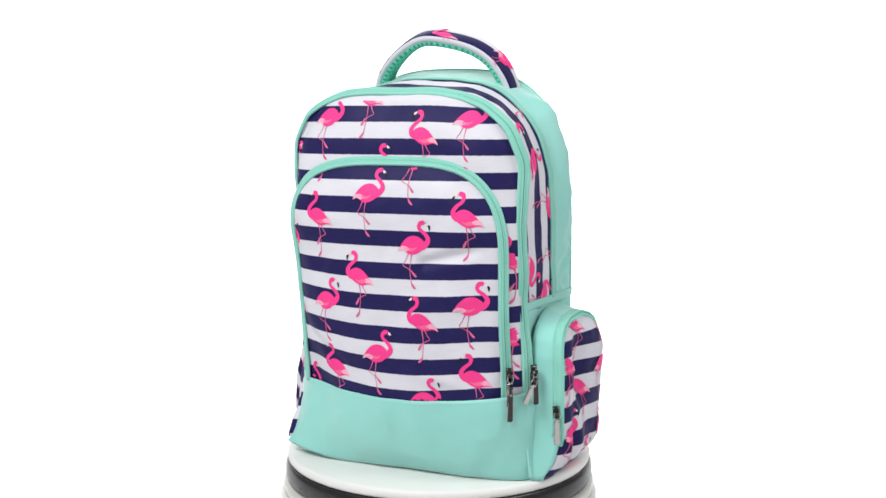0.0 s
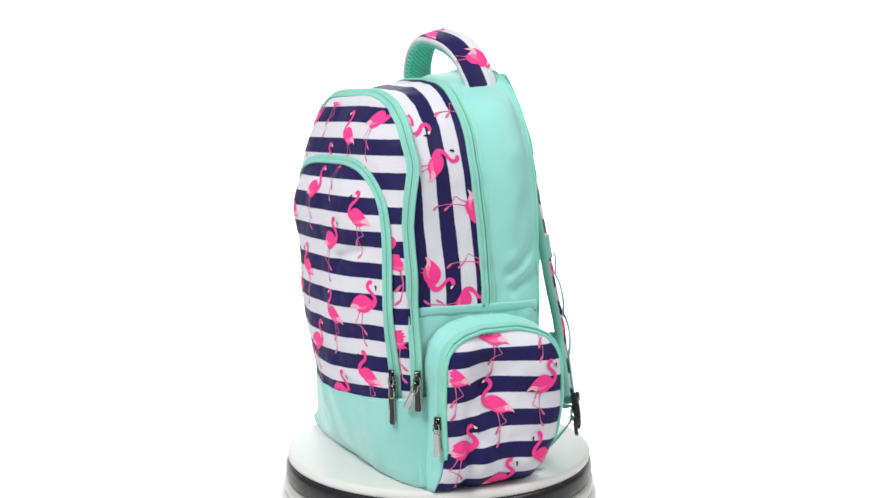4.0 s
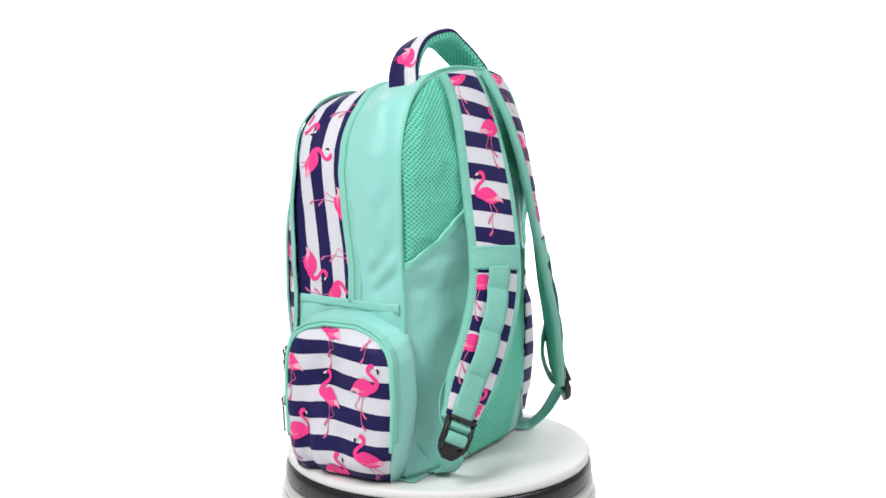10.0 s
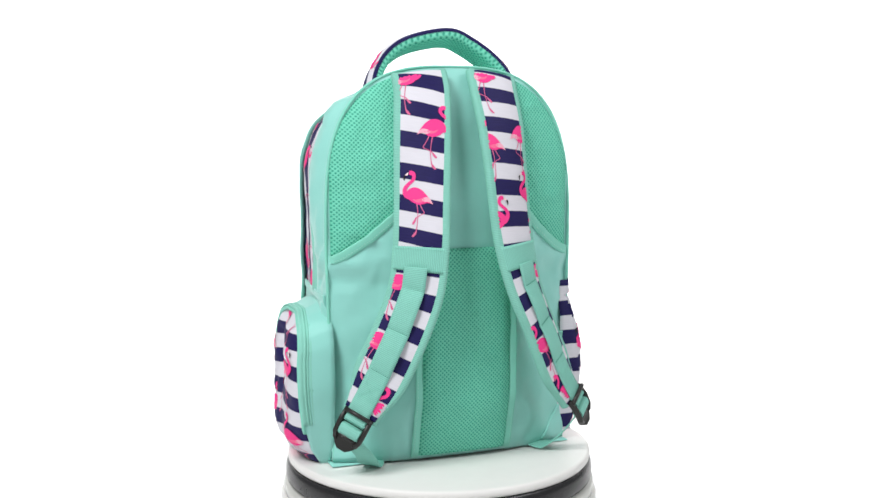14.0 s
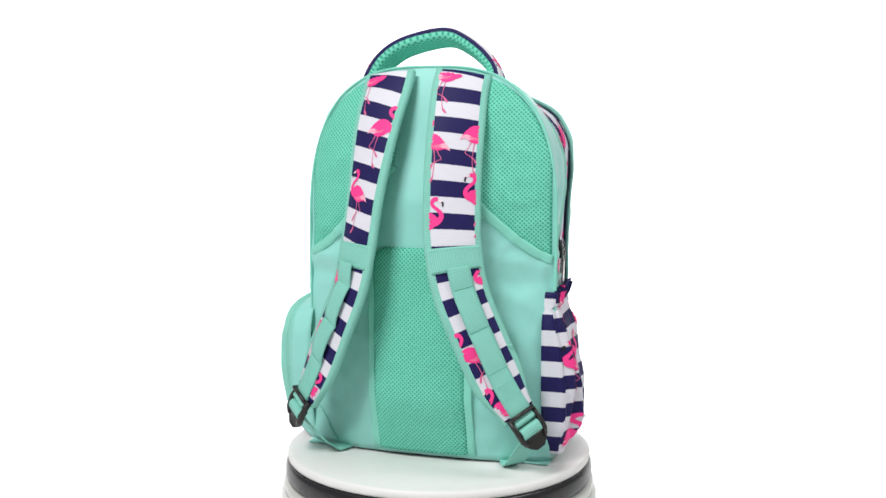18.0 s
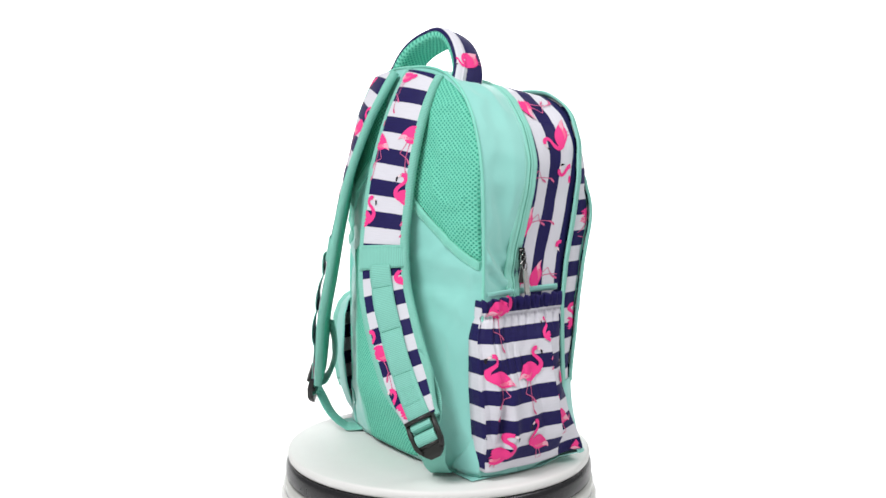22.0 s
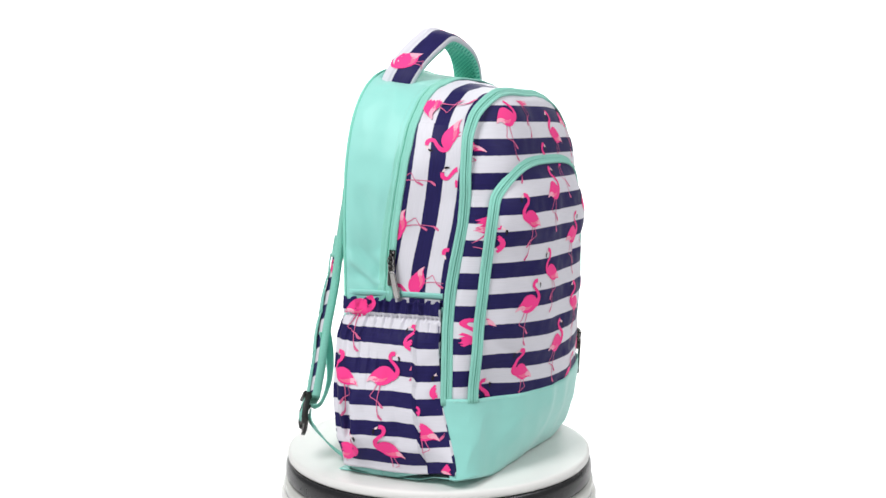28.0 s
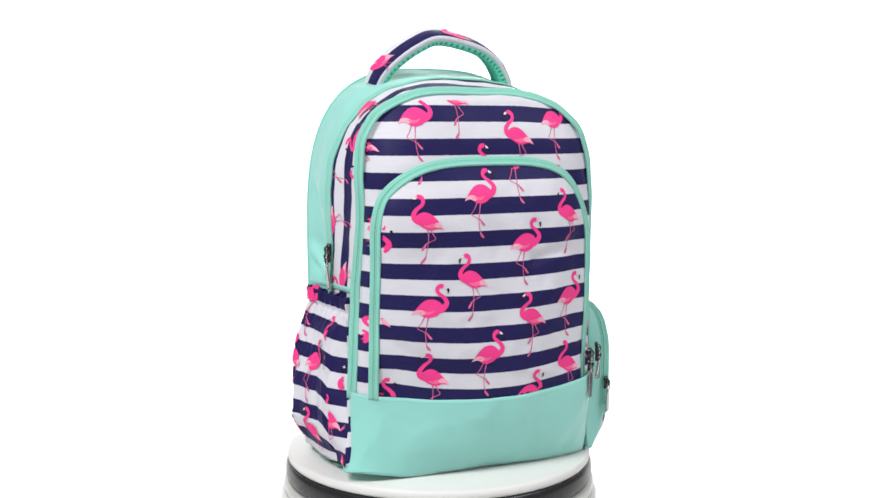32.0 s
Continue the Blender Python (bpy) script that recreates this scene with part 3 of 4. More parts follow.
def zipped_wall(u, v):
    y, z = zipped_rim(u)
    k = 1 + 0.07 * v
    yy, zz = -0.022 + (y + 0.022) * k, z + (0.012 * v if 0.3 < u < 0.7 else 0.012 * v * smooth(0.08, 0.16, z))
    return (lerp(zipped_edge(z, y) - 0.001, 0.143, v), yy, zz), (u * 0.5, v * 0.02)


part("side_pocket_wall", sheet(zipped_wall, 90, 6, 0.0012, flip=True), M_MINT, bag)
path, sides, ups = [], [], []
for k in range(91):
    u = lerp(0.09, 0.91, k / 90)
    y, z = zipped_rim(u)
    path.append((zipped_edge(z, y) - 0.007, -0.022 + (y + 0.022) * 1.025, z + 0.004 * smooth(0.08, 0.16, z)))
tan = tangents(path)
ups = [Vector((1, 0, 0)).cross(t).normalized() for t in tan]
ups = [u if u.dot(Vector((0, p[1] + 0.022, p[2] - 0.07))) > 0 else -u for u, p in zip(ups, path)]
part("side_pocket_zip", sweep(path, [Vector((1, 0, 0))] * 91, ups, [(a * 1.3, b) for a, b in ZIP]), M_TAPE, bag, "mint coil zip")
path = [(zipped_edge(zipped_rim(u)[1], zipped_rim(u)[0]) + 0.0005, *zipped_rim(u)) for u in np.linspace(0.07, 0.93, 91)]
part("side_pocket_piping", sweep(path, [Vector((1, 0, 0))] * 91, ups, ring(0.0022)), M_PIPE, bag)


# ---- open side pocket with a gathered elastic mouth, -x side ----
E_FRONT = [(0.015, -0.0925), (0.054, -0.0815), (0.09, -0.0715), (0.14, -0.0680), (0.175, -0.0690), (0.2, -0.0695)]
E_EDGE = [(0.015, 0.1535), (0.054, 0.1450), (0.09, 0.1408), (0.14, 0.1392), (0.175, 0.1395), (0.2, 0.1400)]
PLEAT_Y = [(0.02, -0.060), (0.041, -0.056), (0.098, -0.0475), (0.147, -0.0455), (0.18, -0.045)]
PLEAT_X = [(0.02, 0.1590), (0.041, 0.1645), (0.084, 0.1635), (0.147, 0.1550), (0.18, 0.1480)]
E_BACK = [(0.015, 0.041), (0.05, 0.045), (0.10, 0.049), (0.155, 0.049), (0.175, 0.043), (0.2, 0.042)]


def open_x(y, z):
    f, b = table(E_FRONT, z), table(E_BACK, z)
    k = (y - f) / (b - f)
    g = max(0.0, 1 - abs(2 * k ** 1.9 - 1) ** 2.6)
    base = table([(0.015, 0.1470), (0.04, 0.1455), (0.08, 0.1445), (0.13, 0.1425), (0.170, 0.1420), (0.2, 0.1425)], z)
    base += 0.006 * smooth(0.005, 0.040, y)
    x = base + g * table([(0.015, 0.008), (0.05, 0.026), (0.09, 0.026), (0.14, 0.0125), (0.172, 0.005), (0.2, 0.003)], z)
    ph = k * 2 * math.pi * 9.5 + 1.4 * math.sin(k * 11)
    wave = 1.6 * (1 - abs(math.sin(ph / 2)) ** 0.7) - 0.5 + 0.4 * math.sin(k * 2 * math.pi * 17)
    x += min(1.0, 6 * k, 6 * (1 - k)) * (0.0042 * wave * smooth(0.172, 0.196, z) + 0.0008) * smooth(0.174, 0.180, z)
    tuck = math.exp(-((z - 0.1765) / 0.0022) ** 2)
    x += tuck * (0.0022 * math.sin(k * 2 * math.pi * 23) - 0.0040)
    x -= 0.0034 * max(0.0, math.sin(ph + 0.8)) ** 2 * smooth(0.075, 0.172, z) * smooth(0.178, 0.172, z)
    fade = smooth(0.014, 0.045, z)
    flat = x
    x -= dent(y, 0, 0.027, 0, 0.005, 1, 0.013) * smooth(0.15, 0.03, z)
    x += dent(y, 0, 0.016, 0, 0.008, 1, 0.006) * smooth(0.15, 0.03, z)
    x += dent(y, z, 0.036, 0.130, 0.012, 0.035, 0.006)
    # the front quarter is tucked in under a pleat
    yc, xf, xc = table(PLEAT_Y, z), table(E_EDGE, z), table(PLEAT_X, z)
    if y < yc:
        q = (y - f) / (yc - f)
        tucked = lerp(xf, xc - 0.0060, q) + 0.0016 * math.sin(math.pi * q)
    else:
        tucked = lerp(xc, max(x, xc - 0.002), smooth(yc, yc + 0.030, y))
    x = lerp(x, tucked, smooth(0.178, 0.150, z))
    flat = lerp(xf, flat, smooth(f, f + 0.03, y))
    return -(lerp(flat, x, fade) + crease(0.9, y, z, 0.0018, 30))


def pocket_corner(y, z):
    return 0.005 * smooth(-0.04, -0.09, y) * smooth(0.075, 0.0165, z)


def open_fn(u, v):
    z = lerp(0.0115, 0.1945, v)
    y = lerp(table(E_FRONT, z), table(E_BACK, z), u)
    rag = 0.0018 * math.sin(u * 2 * math.pi * 9.5 + 1.4 * math.sin(u * 11)) * smooth(0.93, 1.0, v)
    sag = HALF * lerp(0.40 - (0.18 - z) / 0.1424 * 0.70 - 0.10 * smooth(0.02, 0.04, y), 0.42, 1 if y < table(PLEAT_Y, z) else 0)
    return (open_x(y, z), y, z + rag + pocket_corner(y, z)), (y, z - 0.0235 + sag)


open_panel = part("elastic_side_pocket", sheet(open_fn, 170, 80, 0.0015, flip=True), M_STRIPE, bag, "striped side pocket with gathered elastic mouth")
for edge_rows in (E_FRONT, E_BACK):
    def flank(u, v, rows=edge_rows):
        z = lerp(0.0115, 0.1945, v)
        y = table(rows, z)
        return (lerp(open_x(y, z), -0.134, u), y + 0.0006 * u, z + pocket_corner(y, z)), (u * 0.02, z - 0.0235)
    part("pocket_flank", sheet(flank, 3, 40, 0.001, flip=edge_rows is E_BACK), M_STRIPE, bag)


# ---- shoulder straps ----
STRAP = {
    1: [(0.0425, 0.0457, 0.434), (0.0430, 0.0575, 0.415), (0.0480, 0.0725, 0.380), (0.0530, 0.0860, 0.330), (0.0570, 0.0955, 0.285), (0.0610, 0.1025, 0.245), (0.0690, 0.1070, 0.200), (0.0890, 0.1065, 0.150), (0.1120, 0.0990, 0.100), (0.1280, 0.0940, 0.068)],
    -1: [(-0.0435, 0.0457, 0.434), (-0.0425, 0.0575, 0.415), (-0.0435, 0.0735, 0.380), (-0.0440, 0.0880, 0.330), (-0.0455, 0.0965, 0.285), (-0.0490, 0.1030, 0.245), (-0.0590, 0.1075, 0.200), (-0.0800, 0.1075, 0.150), (-0.1030, 0.1030, 0.100), (-0.1220, 0.0985, 0.068)],
}
STRAP_N = 90


def strap_frames(sign):
    path = [Vector(curve(STRAP[sign], k / STRAP_N)) for k in range(STRAP_N + 1)]
    tan = tangents(path)
    sides, ups, runs = [], [], [0.0]
    for k, t in enumerate(tan):
        z = path[k].z
        a = radians(lerp(34 if sign > 0 else lerp(35, 24, smooth(0.16, 0.28, z)), 12, smooth(0.28, 0.43, z)))
        lat = Vector((sign * math.cos(a), -math.sin(a), 0))
        lat = (lat - t * lat.dot(t)).normalized()
        n = lat.cross(t) * (-sign)
        n = n if n.y > 0 else -n
        sides.append(lat)
        ups.append(n)
        if k:
            runs.append(runs[-1] + (path[k] - path[k - 1]).length)
    return path, sides, ups, runs


FRAMES = {sg: strap_frames(sg) for sg in (1, -1)}


def on_strap(sign, a, run, h):
    """A place on a strap: a across it (outwards), run down it from the top, h above its middle."""
    path, sides, ups, runs = FRAMES[sign]
    run = max(0.0, min(runs[-1] - 1e-6, run))
    k = int(np.searchsorted(runs, run, side="right")) - 1
    f = (run - runs[k]) / (runs[k + 1] - runs[k])
    p, s, n = path[k].lerp(path[k + 1], f), sides[k].lerp(sides[k + 1], f).normalized(), ups[k].lerp(ups[k + 1], f).normalized()
    return np.array(p + s * a + n * (h - 0.0022 * (a / 0.025) ** 2))


STRAP_H = 0.0062
BAND = 0.197  # run at which the cross band begins


def ribbon(name, points, width, across, label="", thick=0.0016, parent=bag, n=40, mat=None):
    path = [Vector(curve(points, k / n)) for k in range(n + 1)]
    tan = tangents(path)
    if not isinstance(across, list):
        across = [across, across]
    sides = []
    for k, t in enumerate(tan):
        w = Vector(across[0]).lerp(Vector(across[-1]), k / n)
        sides.append((w - t * w.dot(t)).normalized())
    ups = [t.cross(s).normalized() for t, s in zip(tan, sides)]
    return part(name, sweep(path, sides, ups, slab_profile(width, thick, thick * 0.4, 2)), mat or M_WEB, parent, label)


def strap_taper(run, total):
    return 1 - 0.34 * smooth(total - 0.055, total, run)


def strap_skew(sign, a, run):
    """How far the printed stripes run askew across a strap."""
    if sign < 0:
        return lerp(-0.05 * a, -0.0185, smooth(BAND, BAND + 0.02, run))
    return lerp(0.2 * a, 0.004, smooth(BAND, BAND + 0.03, run))


def build_strap(sign):
    path, sides, ups, runs = FRAMES[sign]
    total = runs[-1]
    strap = part("shoulder_strap", sweep(path, sides, ups, slab_profile(0.0625, 0.0095, 0.0040), widths=[strap_taper(r, total) for r in runs]), M_BIND, bag, "padded shoulder strap with mint binding")

    def face(u, v):
        a, run = lerp(-0.0282, 0.0282, u), lerp(0.002, total - 0.004, v)
        taper = strap_taper(run, total)
        return on_strap(sign, a * taper, run, STRAP_H + 0.0012 * (1 - abs(2 * u - 1) ** 4)), (a, -run + STRAP_V[sign] - strap_skew(sign, a, run))
    part("strap_cover", sheet(face, 16, 150, 0.001, flip=sign < 0), M_STRIPE, strap, "striped flamingo print cover")

    def mesh_face(u, v):
        a, run = lerp(-0.026, 0.026, u), lerp(0.004, total - 0.006, v)
        return on_strap(sign, a * strap_taper(run, total), run, -0.0050 + 0.0022 * (a * strap_taper(run, total) / 0.025) ** 2), (a, run)
    part("strap_lining", sheet(mesh_face, 6, 90, 0.001, flip=sign > 0), M_MESH, strap, "mint air mesh lining")

    def cross_band(u, v):
        a, run = lerp(-0.0305, 0.0305, u), lerp(BAND, BAND + 0.026, v)
        return on_strap(sign, a, run, STRAP_H + 0.0030 - 0.003 * abs(2 * u - 1) ** 6), (run, a)
    part("cross_band", sheet(cross_band, 14, 8, 0.0012, flip=sign < 0), M_WEB, strap, "stitched mint webbing band")

    def web(u, v):
        a, run = lerp(-0.0127, 0.0127, u), lerp(BAND + 0.022, total + 0.0, v)
        loops = (run - BAND - 0.022) / 0.0475 + 0.5
        puff = (0.0046 if sign > 0 else 0.0022) * abs(math.sin(math.pi * loops)) ** 0.5 if loops < 3 else 0.0008
        return on_strap(sign, a + 0.001, run, STRAP_H + 0.0024 + puff), (a, run)
    part("daisy_webbing", sheet(web, 6, 90, 0.0014, flip=sign < 0), M_WEB, strap, "mint webbing sewn down in loops")

    # ladder buckle
    p = Vector(on_strap(sign, 0.0, total, STRAP_H))
    s, t, n = sides[-1], tangents(path)[-1], ups[-1]

    def at(a, b, c=0.0):
        return p + s * a + t * b + n * c

    bk = bmesh.new()
    for a in (-0.0148, 0.0148):
        pts = [at(a, -0.004, 0.0005), at(a * 1.03, 0.010, 0.003), at(a, 0.024, 0.002), at(a * 0.8, 0.031, 0.0)]
        sweep(pts, [s] * 4, [n] * 4, slab_profile(0.0050, 0.0070, 0.002), bm=bk)
    for b, c, r in ((-0.003, 0.0058, 0.0024), (0.0115, -0.001, 0.002), (0.025, 0.001, 0.0026)):
        sweep([at(-0.0155, b, c), at(0.0155, b, c)], [t] * 2, [n] * 2, ring(r, 8), bm=bk)
    tab = [at(0, 0.024), at(0, 0.030, -0.001), at(0, 0.036, -0.0015), at(0, 0.040, -0.001)]
    rows = []
    for q, w in zip(tab, (0.0155, 0.0145, 0.010, 0.005)):
        rows.append([bk.verts.new(q + s * a + n * c) for a, c in ((-w, 0.002), (w, 0.002), (w, -0.002), (-w, -0.002))])
    for r0, r1 in zip(rows, rows[1:]):
        for j in range(4):
            bk.faces.new((r0[j], r0[(j + 1) % 4], r1[(j + 1) % 4], r1[j]))
    bk.faces.new(rows[0][::-1])
    bk.faces.new(rows[-1])
    bmesh.ops.recalc_face_normals(bk, faces=bk.faces)
    part("buckle", bk, M_PLASTIC, strap, "black plastic ladder buckle")
    # webbing wrapped over the buckle's bars
    loop = [at(0, -0.006, 0.0005), at(0, -0.001, 0.0020), at(0, 0.005, 0.0052), at(0, 0.010, -0.002), at(0, 0.013, 0.0050), at(0, 0.020, 0.0052), at(0, 0.0235, 0.001), at(0, 0.020, -0.004)]
    ribbon("buckle_webbing", loop, 0.0240, s, thick=0.0018, parent=strap)
    # lower webbing to the bag's corner, and the loose tail
    ribbon("anchor_webbing", [at(0, 0.014, -0.004), at(0, 0.026, -0.008), Vector((sign * 0.120, 0.084, 0.022)), Vector((sign * 0.110, 0.070, 0.0065)), Vector((sign * 0.104, 0.062, 0.0042)), Vector((sign * 0.100, 0.050, 0.0036))], 0.0245, [s, Vector((sign, -0.3, 0))], parent=strap)
    e = Vector((sign, 0, 0))
    ribbon("loose_tail", [at(0, 0.008, -0.005), p + e * -0.004 + Vector((0, -0.015, -0.002)), p + e * -0.011 + Vector((0, -0.021, 0.022)), p + e * -0.020 + Vector((0, -0.016, 0.050)), p + e * -0.024 + Vector((0, -0.008, 0.074))], 0.0235, [s, e], parent=strap)
    return strap


STRAP_V = {1: 0.0150, -1: 0.0320}
straps = {sg: build_strap(sg) for sg in (1, -1)}

for sg in (1, -1):
    # triangular corner pieces that hold the lower webbing
    def corner_piece(u, v, sg=sg):
        a, b, c = np.array((0.1455, 0.036, 0.060)), np.array((0.144, 0.036, 0.006)), np.array((0.108, 0.0555, 0.007))
        p = a * (1 - v) + (b * (1 - u) + c * u) * v
        p[1] = rear_y(sg * p[0], p[2]) + 0.0022 if p[0] < 0.142 else p[1] + 0.0045
        p[0] *= sg
        return p, (u * 0.05, v * 0.06)
    part("corner_piece", sheet(corner_piece, 10, 14, 0.002, flip=sg > 0), M_MINT, bag)

# ---- carry handle ----
HANDLE = [(0.087, 0.0050, 0.4040), (0.0835, 0.0040, 0.4200), (0.0775, 0.0005, 0.4352), (0.0650, -0.0020, 0.4522), (0.0450, -0.0040, 0.4654), (0.016, -0.0048, 0.4738), (-0.012, -0.0050, 0.4765), (-0.033, -0.0040, 0.4680), (-0.054, 0.0020, 0.4530), (-0.069, 0.0085, 0.4362), (-0.075, 0.0150, 0.4200), (-0.079, 0.0160, 0.4040)]


def handle_at(k):
    p = Vector(curve(HANDLE, k))
    t = (Vector(curve(HANDLE, min(1, k + 0.01))) - Vector(curve(HANDLE, max(0, k - 0.01)))).normalized()
    side = Vector((0, 0.95, 0.32))
    side = (side - t * side.dot(t)).normalized()
    up = t.cross(side).normalized()
    return p, side, up if up.z > 0 or abs(t.z) > 0.99 else -up


def on_handle(a, k, h=0.0):
    """a: run across the handle's cover from its front edge (-) to its back edge (+)."""
    p, side, up = handle_at(k)
    q = max(-1.0, min(1.0, a / 0.0235)) * math.pi / 2
    lat = math.copysign(abs(math.sin(q)) ** 0.62, q) * (0.0185 + h)
    seam = 0.0011 * math.exp(-((a - 0.0052) / 0.0010) ** 2) - 0.0010 * math.exp(-((a - 0.0026) / 0.0016) ** 2)
    return np.array(p + side * lat + up * (max(0.0, math.cos(q)) ** 0.36 * (0.0078 + h) + seam))


def handle_cover(u, v):
    a = lerp(-0.0235, 0.0235, u)
    return on_handle(a, v), (v * 0.2, a + 0.0068)


handle = part("carry_handle", sheet(handle_cover, 48, 80, 0.001), M_STRIPE, bag, "padded striped carry handle")


def handle_lining(u, v):
    p, side, up = handle_at(v)
    q = lerp(-1, 1, u)
    return np.array(p + side * (0.0186 * q) - up * (0.0078 * (1 - q ** 6) ** 0.5 - 0.0005)), (q * 0.0178, v * 0.2)


part("handle_lining", sheet(handle_lining, 12, 70, 0.001, flip=True), M_MESH, handle, "mint air mesh underside")


# ---- printed flamingos ----
# Outlines in thousandths of the bird's own unit, body centre at 0, 0.
UNIT = 0.000586
WADERS = {"R": {}, "L": {}}
WADERS["R"]["body"] = [(-26, -11), (-22, -3), (-14, 8), (-4, 15.5), (8, 16.5), (17, 12), (23, 5), (22, -4), (13, -13), (2, -17), (-8, -15), (-16, -9)]
WADERS["R"]["tail"] = [(-27, -12), (-22, -4), (-13, -2), (-4, -7), (-10, -12), (-18, -9)]
WADERS["R"]["wing"] = [(-15, -7), (-6, -5), (3, -6), (10, -3), (5, -9), (-3, -11), (-10, -10)]
WADERS["R"]["neck"] = [(17, -3, 13), (24, 1, 11), (29, 8, 9), (28, 15, 7.5), (22, 22, 6.5), (15, 28, 6), (13, 34, 6.5), (17, 40, 8), (23, 40, 7)]
WADERS["R"]["bill"] = [(24, 41), (28, 39), (31, 35), (28, 35), (25, 36)]
WADERS["R"]["tip"] = [(29, 36), (33, 35), (33, 29), (31, 26), (30, 31)]
WADERS["R"]["legs"] = [[(0, -16, 2.6), (-2, -30, 1.6), (-3, -45, 1.5), (-2, -58, 1.5), (0, -69, 2.4)], [(-6, -15, 2.4), (-11, -27, 1.5), (-16, -36, 1.6), (-8, -41, 1.5), (0, -46, 2.2)]]
WADERS["R"]["feet"] = [[(-1, -67), (2, -69), (8, -77), (5, -78), (0, -73)], [(-1, -44), (2, -47), (9, -55), (6, -57), (1, -51)]]
WADERS["L"]["body"] = [(-14, 0), (-8, 9), (2, 13), (13, 10), (23, 1), (31, -10), (35, -17), (26, -16), (14, -19), (4, -16), (-6, -9)]
WADERS["L"]["tail"] = [(37, -19), (31, -8), (25, -5), (17, -9), (22, -14), (29, -14)]
WADERS["L"]["wing"] = [(21, -8), (13, -8), (5, -10), (0, -8), (5, -13), (13, -15), (20, -13)]
WADERS["L"]["neck"] = [(-4, -3, 13), (-11, 0, 11), (-14.5, 6, 8.5), (-13, 13, 7.5), (-7, 20, 6.5), (0, 26, 6), (2, 33, 6.5), (-1, 39, 8), (-7, 40, 7)]
WADERS["L"]["bill"] = [(-8, 41), (-12, 39), (-15, 35), (-12, 35), (-9, 36)]
WADERS["L"]["tip"] = [(-13, 36), (-17, 34), (-17, 28), (-15, 26), (-14, 31)]
WADERS["L"]["legs"] = [[(8, -17, 2.6), (10, -30, 1.6), (10, -45, 1.5), (9, -58, 1.5), (8, -67, 2.4)], [(13, -17, 2.4), (18, -27, 1.5), (22, -34, 1.6), (15, -38, 1.5), (7, -43, 2.2)]]
WADERS["L"]["feet"] = [[(9, -65), (6, -68), (0, -76), (3, -78), (8, -72)], [(8, -41), (5, -44), (0, -53), (3, -55), (7, -48)]]


def closed_curve(points, n):
    pts = points[-1:] + points + points[:2]
    m = len(points)
    out = []
    for k in range(n):
        s = k / n * m
        i, f = int(s), s - int(s)
        p0, p1, p2, p3 = (np.array(pts[i + j], float) for j in range(4))
        out.append(0.5 * (2 * p1 + (p2 - p0) * f + (2 * p0 - 5 * p1 + 4 * p2 - p3) * f * f + (3 * p1 - p0 - 3 * p2 + p3) * f ** 3))
    return out


def blob_mesh(points, n, rings=3):
    """A filled rounded outline as rings of small faces."""
    rim_pts = closed_curve(points, n)
    mid = sum(rim_pts) / n
    verts = [mid] + [mid + (p - mid) * (r / rings) for r in range(1, rings + 1) for p in rim_pts]
    faces = [(0, 1 + k, 1 + (k + 1) % n) for k in range(n)]
    for r in range(rings - 1):
        a, b = 1 + r * n, 1 + (r + 1) * n
        faces += [(a + k, b + k, b + (k + 1) % n, a + (k + 1) % n) for k in range(n)]
    return verts, faces


def strip_mesh(points, n):
    """A line of changing width."""
    mids = [curve([p[:2] for p in points], k / n) for k in range(n + 1)]
    wid = [float(curve([(p[2],) for p in points], k / n)[0]) for k in range(n + 1)]
    verts = []
    for k, m in enumerate(mids):
        d = mids[min(k + 1, n)] - mids[max(k - 1, 0)]
        nrm = np.array((-d[1], d[0])) / max(1e-6, np.hypot(*d)) * wid[k] / 2
        verts += [m + nrm, m, m - nrm]
    faces = []
    for k in range(n):
        a = 3 * k
        faces += [(a, a + 1, a + 4, a + 3), (a + 1, a + 2, a + 5, a + 4)]
    return verts, faces


SHAPES = {}
for key, w in WADERS.items():
    SHAPES[key] = [(*strip_mesh([(x, y, w2 * 0.85) for x, y, w2 in leg], 16), 2, 0.0) for leg in w["legs"]] + [(*blob_mesh(f, 10, 1), 2, 0.0) for f in w["feet"]]
    SHAPES[key] += [(*blob_mesh(w["body"], 30, 4), 0, 0.00012), (*strip_mesh(w["neck"], 22), 0, 0.00016)]
    SHAPES[key] += [(*blob_mesh(w["tail"], 14, 2), 1, 0.00024), (*blob_mesh(w["wing"], 16, 2), 5, 0.00024)]
    SHAPES[key] += [(*blob_mesh(w["bill"], 10, 1), 4, 0.00028), (*blob_mesh(w["tip"], 10, 1), 3, 0.00036)]

M_BILL = fabric("print_bill", (0.86, 0.66, 0.70), 0.55, bump=0.15, sheen=0.0)
M_BLUSH = fabric("print_blush", (0.88, 0.15, 0.30), 0.55, bump=0.15, sheen=0.0)
PRINT = [M_PINK, M_PALE, M_ROSE, M_BLACK, M_BILL, M_BLUSH]
LIFT = 0.00038


